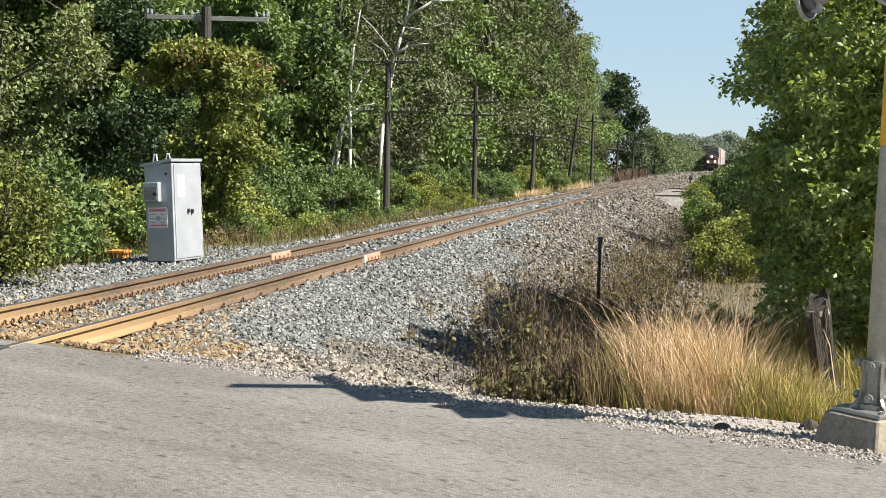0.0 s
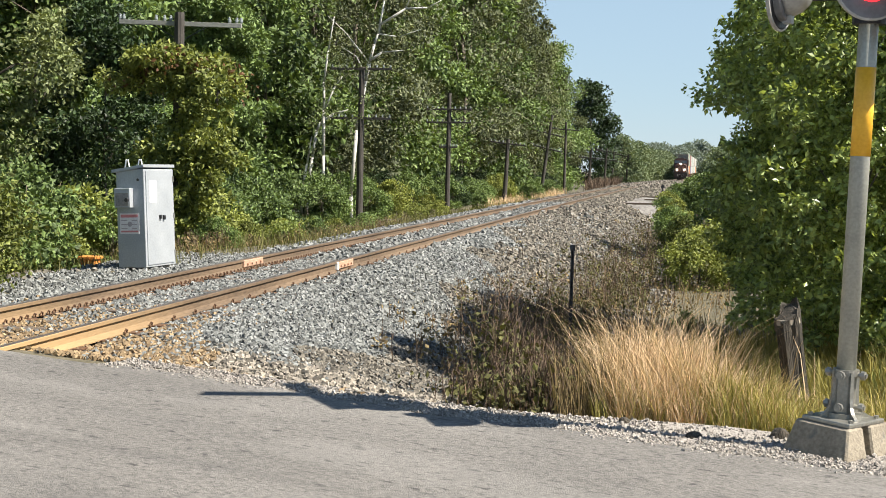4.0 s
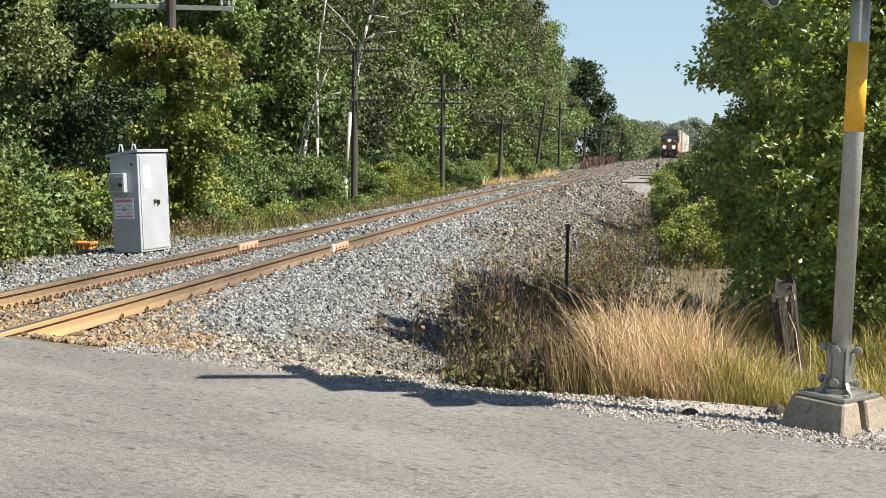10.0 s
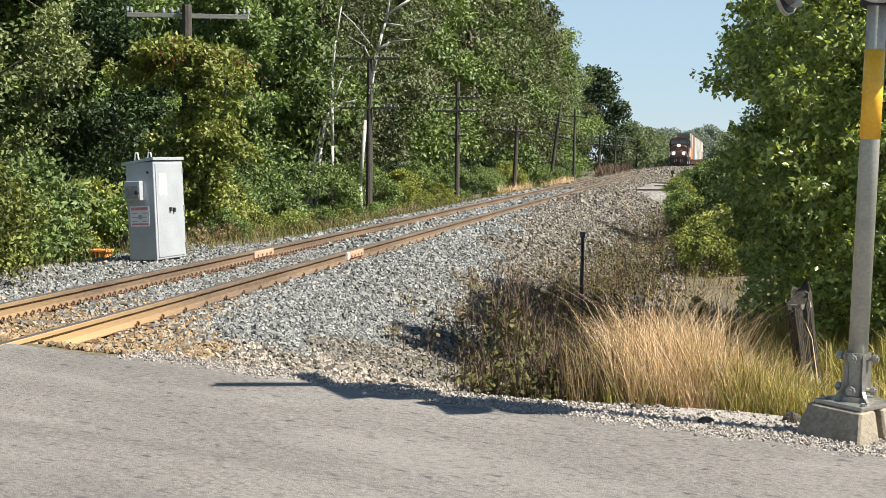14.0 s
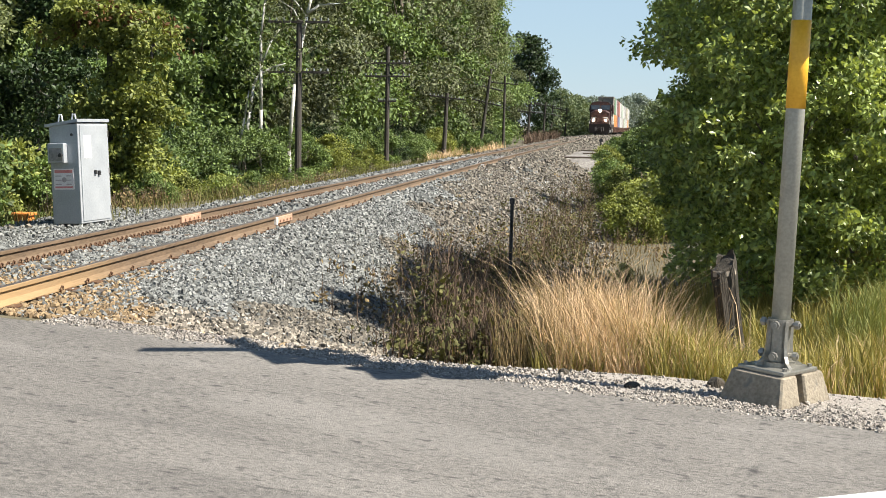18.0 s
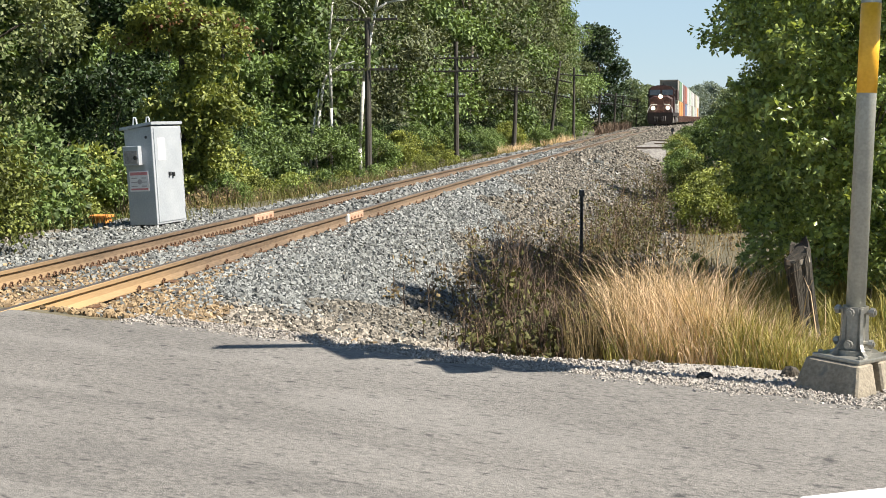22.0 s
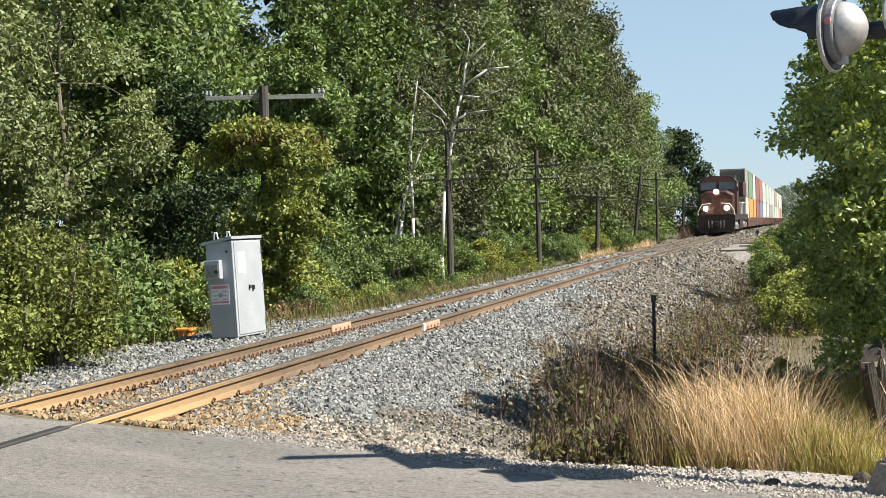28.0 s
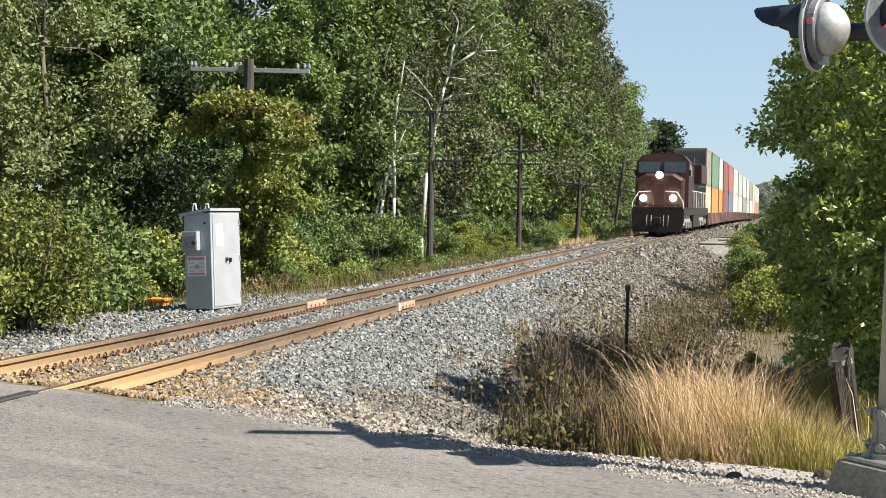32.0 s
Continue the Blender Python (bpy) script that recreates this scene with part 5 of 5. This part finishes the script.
part("pilot", bm, LOCO_DARK, loco, "black pilot plate with snow plough")
part("coupler", fresh((-0.14, 0.14, -0.5, 0.0, 0.72, 1.0), (-0.22, 0.22, -0.55, -0.3, 0.66, 1.06), bevel=0.04), LOCO_DARK, loco)
for x in (-0.6, -0.35, 0.35, 0.6):
    part("air_hose", tubes(((x, -0.14, 1.15), (x * 1.02, -0.28, 0.8), 0.03), ((x * 1.02, -0.28, 0.8), (x * 0.97, -0.26, 0.55), 0.03), n=6), LOCO_GREY, loco)
bm = bmesh.new()
outline = ((-1.32, 1.6), (-1.36, 3.3), (-0.8, 3.62), (0.8, 3.62), (1.36, 3.3), (1.32, 1.6))
rows = [[bm.verts.new((x * f, y, z - d * (z > 3))) for x, z in outline] for y, f, d in ((0.75, 0.93, 0.16), (1.0, 1.0, 0.02), (2.5, 1.0, 0))]
for a, b in zip(rows, rows[1:]):
    for k in range(6):
        bm.faces.new((a[k], a[(k + 1) % 6], b[(k + 1) % 6], b[k]))
bm.faces.new(rows[0][::-1])
bm.faces.new(rows[-1])
part("nose", bm, LOCO_RED, loco)
part("nose_door", fresh((-0.33, 0.33, 0.715, 0.75, 1.7, 3.0), bevel=0.02), LOCO_RED, loco)
bm = bmesh.new()
outline = ((-1.55, 1.6), (-1.55, 4.35), (-1.2, 4.72), (-0.5, 4.86), (0.5, 4.86), (1.2, 4.72), (1.55, 4.35), (1.55, 1.6))
rows = [[bm.verts.new((x, y + (0.35 if z > 4 else 0) * (y < 3), z)) for x, z in outline] for y in (2.2, 5.0)]
for k in range(8):
    bm.faces.new((rows[0][k], rows[0][(k + 1) % 8], rows[1][(k + 1) % 8], rows[1][k]))
bm.faces.new(rows[0][::-1])
bm.faces.new(rows[1])
cabin = part("cab", bm, LOCO_RED, loco)
for x0, x1 in ((-1.38, -0.12), (0.12, 1.38)):
    pane = bmesh.new()
    corners = [pane.verts.new((x, y, z)) for x, y, z in ((x0, 2.14, 3.68), (x1, 2.14, 3.68), (x1, 2.3, 4.32), (x0, 2.3, 4.32), (x0, 2.34, 3.68), (x1, 2.34, 3.68), (x1, 2.5, 4.32), (x0, 2.5, 4.32))]
    for f in ((0, 1, 2, 3), (7, 6, 5, 4), (0, 4, 5, 1), (1, 5, 6, 2), (2, 6, 7, 3), (3, 7, 4, 0)):
        pane.faces.new([corners[k] for k in f])
    part("windshield", pane, WINDSHIELD, cabin, "dark windshield pane")
for x in (-1.56, 1.56):
    part("side_window", fresh((x - 0.01, x + 0.01, 3.0, 4.3, 3.5, 4.15)), WINDSHIELD, cabin)
    part("mirror", fresh((x - 0.1, x + 0.1, 2.5, 2.56, 3.5, 3.85), bevel=0.01), LOCO_DARK, cabin)
for x in (-0.95, 0.95):
    part("number_board", fresh((x - 0.3, x + 0.3, 0.86, 1.2, 3.02, 3.2), bevel=0.01), LOCO_DARK, loco)
part("hood", fresh((-0.95, 0.95, 5.0, 19.0, 1.62, 4.45), (-1.45, 1.45, 15.0, 20.6, 3.3, 4.6), bevel=0.06), LOCO_RED, loco)
for k in range(7):
    part("hood_door", fresh((0.95, 0.975, 5.6 + 1.3 * k, 6.75 + 1.3 * k, 1.9, 4.0), bevel=0.008), LOCO_RED, loco)
part("horn", tubes(((0.2, 3.4, 4.86), (0.2, 3.4, 5.0), 0.03), ((0.2, 3.1, 5.02), (0.2, 3.6, 5.02), 0.07, 0.03), n=8), LOCO_DARK, loco)
part("headlight", tubes(((0, 0.62, 3.5), (0, 0.8, 3.5), 0.2), n=20), HEADLIGHT, loco, "lit upper headlight")
for x in (-0.85, 0.85):
    part("ditch_light", tubes(((x, 0.05, 2.15), (x, 0.2, 2.15), 0.19), n=18), HEADLIGHT, loco, "lit ditch light")
    part("ditch_light_stand", fresh((x - 0.1, x + 0.1, 0.2, 0.35, 1.6, 2.02), bevel=0.01), LOCO_DARK, loco)
part("front_deck", fresh((-1.45, 1.45, -0.08, 0.9, 1.55, 1.66), bevel=0.02), LOCO_RED, loco)
for s in (-1, 1):
    part("handrail", tubes(((s * 1.46, -0.05, 0.6), (s * 1.46, -0.05, 1.9), 0.025), ((s * 1.46, -0.05, 1.9), (s * 1.1, -0.02, 2.5), 0.025), ((s * 1.1, -0.02, 2.5), (s * 0.4, -0.02, 2.55), 0.025), n=7), WHITE_PAINT, loco, "white grab rail")
    part("side_rail", tubes(*[((s * 1.5, 5.2 + 2.2 * k, 1.6), (s * 1.5, 5.2 + 2.2 * k, 2.65), 0.022) for k in range(7)], ((s * 1.5, 5.2, 2.65), (s * 1.5, 18.4, 2.65), 0.022), n=6), WHITE_PAINT, loco)
    part("fuel_tank_side", fresh((s * 1.35 - 0.1, s * 1.35 + 0.1, 8.0, 13.0, 0.35, 1.2), bevel=0.06), LOCO_DARK, loco)
    for y0 in (2.6, 14.6):
        part("truck_frame", fresh((s * 1.2 - 0.12, s * 1.2 + 0.12, y0, y0 + 4.4, 0.5, 0.95), bevel=0.06), LOCO_GREY, loco, "grey truck side frame")
        for k in range(3):
            part("wheel", tubes(((s * 0.68, y0 + 0.5 + 1.7 * k, 0.52), (s * 0.82, y0 + 0.5 + 1.7 * k, 0.52), 0.52), n=20), LOCO_DARK, loco)
            part("journal", fresh((s * 1.3, s * 1.42, y0 + 0.3 + 1.7 * k, y0 + 0.7 + 1.7 * k, 0.35, 0.75) if s > 0 else (s * 1.42, s * 1.3, y0 + 0.3 + 1.7 * k, y0 + 0.7 + 1.7 * k, 0.35, 0.75), bevel=0.03), LOCO_GREY, loco)
    for k in range(4):
        part("step", fresh((min(s * 1.2, s * 1.48), max(s * 1.2, s * 1.48), 0.1, 0.42, 0.45 + 0.3 * k, 0.49 + 0.3 * k)), LOCO_GREY, loco)

PAINTS = {}
for tone, rgb in (("grey", (0.30, 0.28, 0.23)), ("cream", (0.62, 0.56, 0.40)), ("green", (0.10, 0.24, 0.12)), ("orange", (0.72, 0.26, 0.03)), ("white", (0.56, 0.56, 0.55)), ("maroon", (0.20, 0.045, 0.04)), ("rust_red", (0.38, 0.10, 0.06)), ("blue", (0.10, 0.16, 0.30)), ("pale_green", (0.42, 0.52, 0.42))):
    rgb = tuple(0.78 * c + 0.22 * g for c, g in zip(rgb, (0.34, 0.31, 0.28)))
    PAINTS[tone] = material("container_paint_" + tone, tuple(0.55 * c for c in rgb), tuple(min(1, 0.95 * c) for c in rgb), 0.8, 0.7, bump=0.03, fine=14)


def container(length, tone):
    """A corrugated container from y = 0 backwards, standing on z = 0."""
    root = thing("shipping_container", (0, 0, 0), tone.replace("_", " ") + " corrugated steel shipping container on a well car", "container", "containers of the train")
    w, h = 1.22, 2.85
    n = int(length / 0.28)
    zig = [(w - (0.035 if k % 2 else 0), 0.12 + (length - 0.24) * k / n) for k in range(n + 1)]
    bm = bmesh.new()
    ring = zig + [(-x, y) for x, y in reversed(zig)]
    low, high = ([bm.verts.new((x, y, z)) for x, y in ring] for z in (0.16, h - 0.1))
    for k in range(len(ring)):
        bm.faces.new((low[k], low[(k + 1) % len(ring)], high[(k + 1) % len(ring)], high[k]))
    bm.faces.new(high)
    part("body", bm, PAINTS[tone], root)
    frame_bm = fresh(*[(sx * w - 0.05, sx * w + 0.05, y, y + 0.12, 0, h) for sx in (-0.96, 0.96) for y in (0, length - 0.12)], *[(-w, w, y, y + 0.1, z, z + 0.14) for y in (0, length - 0.1) for z in (0, h - 0.14)], *[(sx * w - 0.04, sx * w + 0.04, 0, length, z, z + 0.12) for sx in (-0.97, 0.97) for z in (0.02, h - 0.12)])
    part("frame", frame_bm, PAINTS[tone], root)
    for x in (-0.8, -0.3, 0.3, 0.8):
        part("lock_rod", tubes(((x, 0.06, 0.15), (x, 0.06, h - 0.15), 0.025), n=6), LOCO_GREY, root)
    return root


def well_car(length):
    root = thing("well_car", (0, 0, 0), "rusty brown well car of the container train", "well car", "well cars of the train")
    part("side_sill", fresh((1.32, 1.46, 0.4, length - 0.4, 0.35, 1.25), bevel=0.02), WELL_STEEL, root)
    part("side_sill", fresh((-1.46, -1.32, 0.4, length - 0.4, 0.35, 1.25), bevel=0.02), WELL_STEEL, root)
    part("floor", fresh((-1.3, 1.3, 0.4, length - 0.4, 0.3, 0.4)), WELL_STEEL, root)
    for y in np.arange(0.8, length - 0.8, 1.6):
        part("rib", fresh((1.46, 1.5, y, y + 0.1, 0.38, 1.22)), WELL_STEEL, root)
    for y in (0.3, length - 0.3):
        part("truck_frame", fresh((-1.25, 1.25, y - 0.9, y + 0.9, 0.45, 0.8), bevel=0.04), LOCO_GREY, root)
        for s in (-0.75, 0.75):
            for d in (-0.85, 0.85):
                part("wheel", tubes(((s - 0.06, y + d, 0.45), (s + 0.06, y + d, 0.45), 0.45), n=16), LOCO_DARK, root)
    return root


# front edge behind the locomotive's front, length, lower and upper tone, stack lift
STACKS = [(23.4, 6.06, "cream", "grey", 0.0), (30.6, 9.1, "orange", "green", -0.35), (41.0, 6.06, "orange", "white", -0.35), (48.4, 9.1, "maroon", "maroon", -0.35), (58.7, 9.1, "blue", "rust_red", -0.35),
          (69.2, 12.19, "white", "white", -0.35), (83, 12.19, "white", "pale_green", -0.35), (97, 12.19, "grey", "white", -0.35), (111, 12.19, "pale_green", "white", -0.35), (125, 12.19, "white", "grey", -0.35), (139, 12.19, "white", "cream", -0.35), (153, 12.19, "orange", "white", -0.35), (167, 12.19, "grey", "white", -0.35)]
rolling = [(loco, 0.0, 0.0, 21.6)]
for start, length, lower, upper, lift in STACKS:
    rolling.append((well_car(length + 1.3), start - 0.65, 0.0, length + 1.3))
    rolling.append((container(length, lower), start, 0.42, length))
    rolling.append((container(length, upper), start, 0.42 + 2.86 + lift * 0.0, length))


def motions():
    """The train rolls towards the crossing at an even pace."""
    for ob, behind, up, length in rolling:
        rows = []
        for k in range(17):
            t = 2.0 * k
            y = 72.4 + 7.8 * (32.0 - t) + behind
            x0, x1 = float(track_x(y)), float(track_x(y + length))
            z0, z1 = float(track_z(y)), float(track_z(y + length))
            heading = math.degrees(math.atan2(-(x1 - x0), length))
            rows.append((t, pose(x0, y, z0 + up, math.degrees(math.atan2(z1 - z0, length)), 0, heading)))
        walk(ob, rows)


motions()
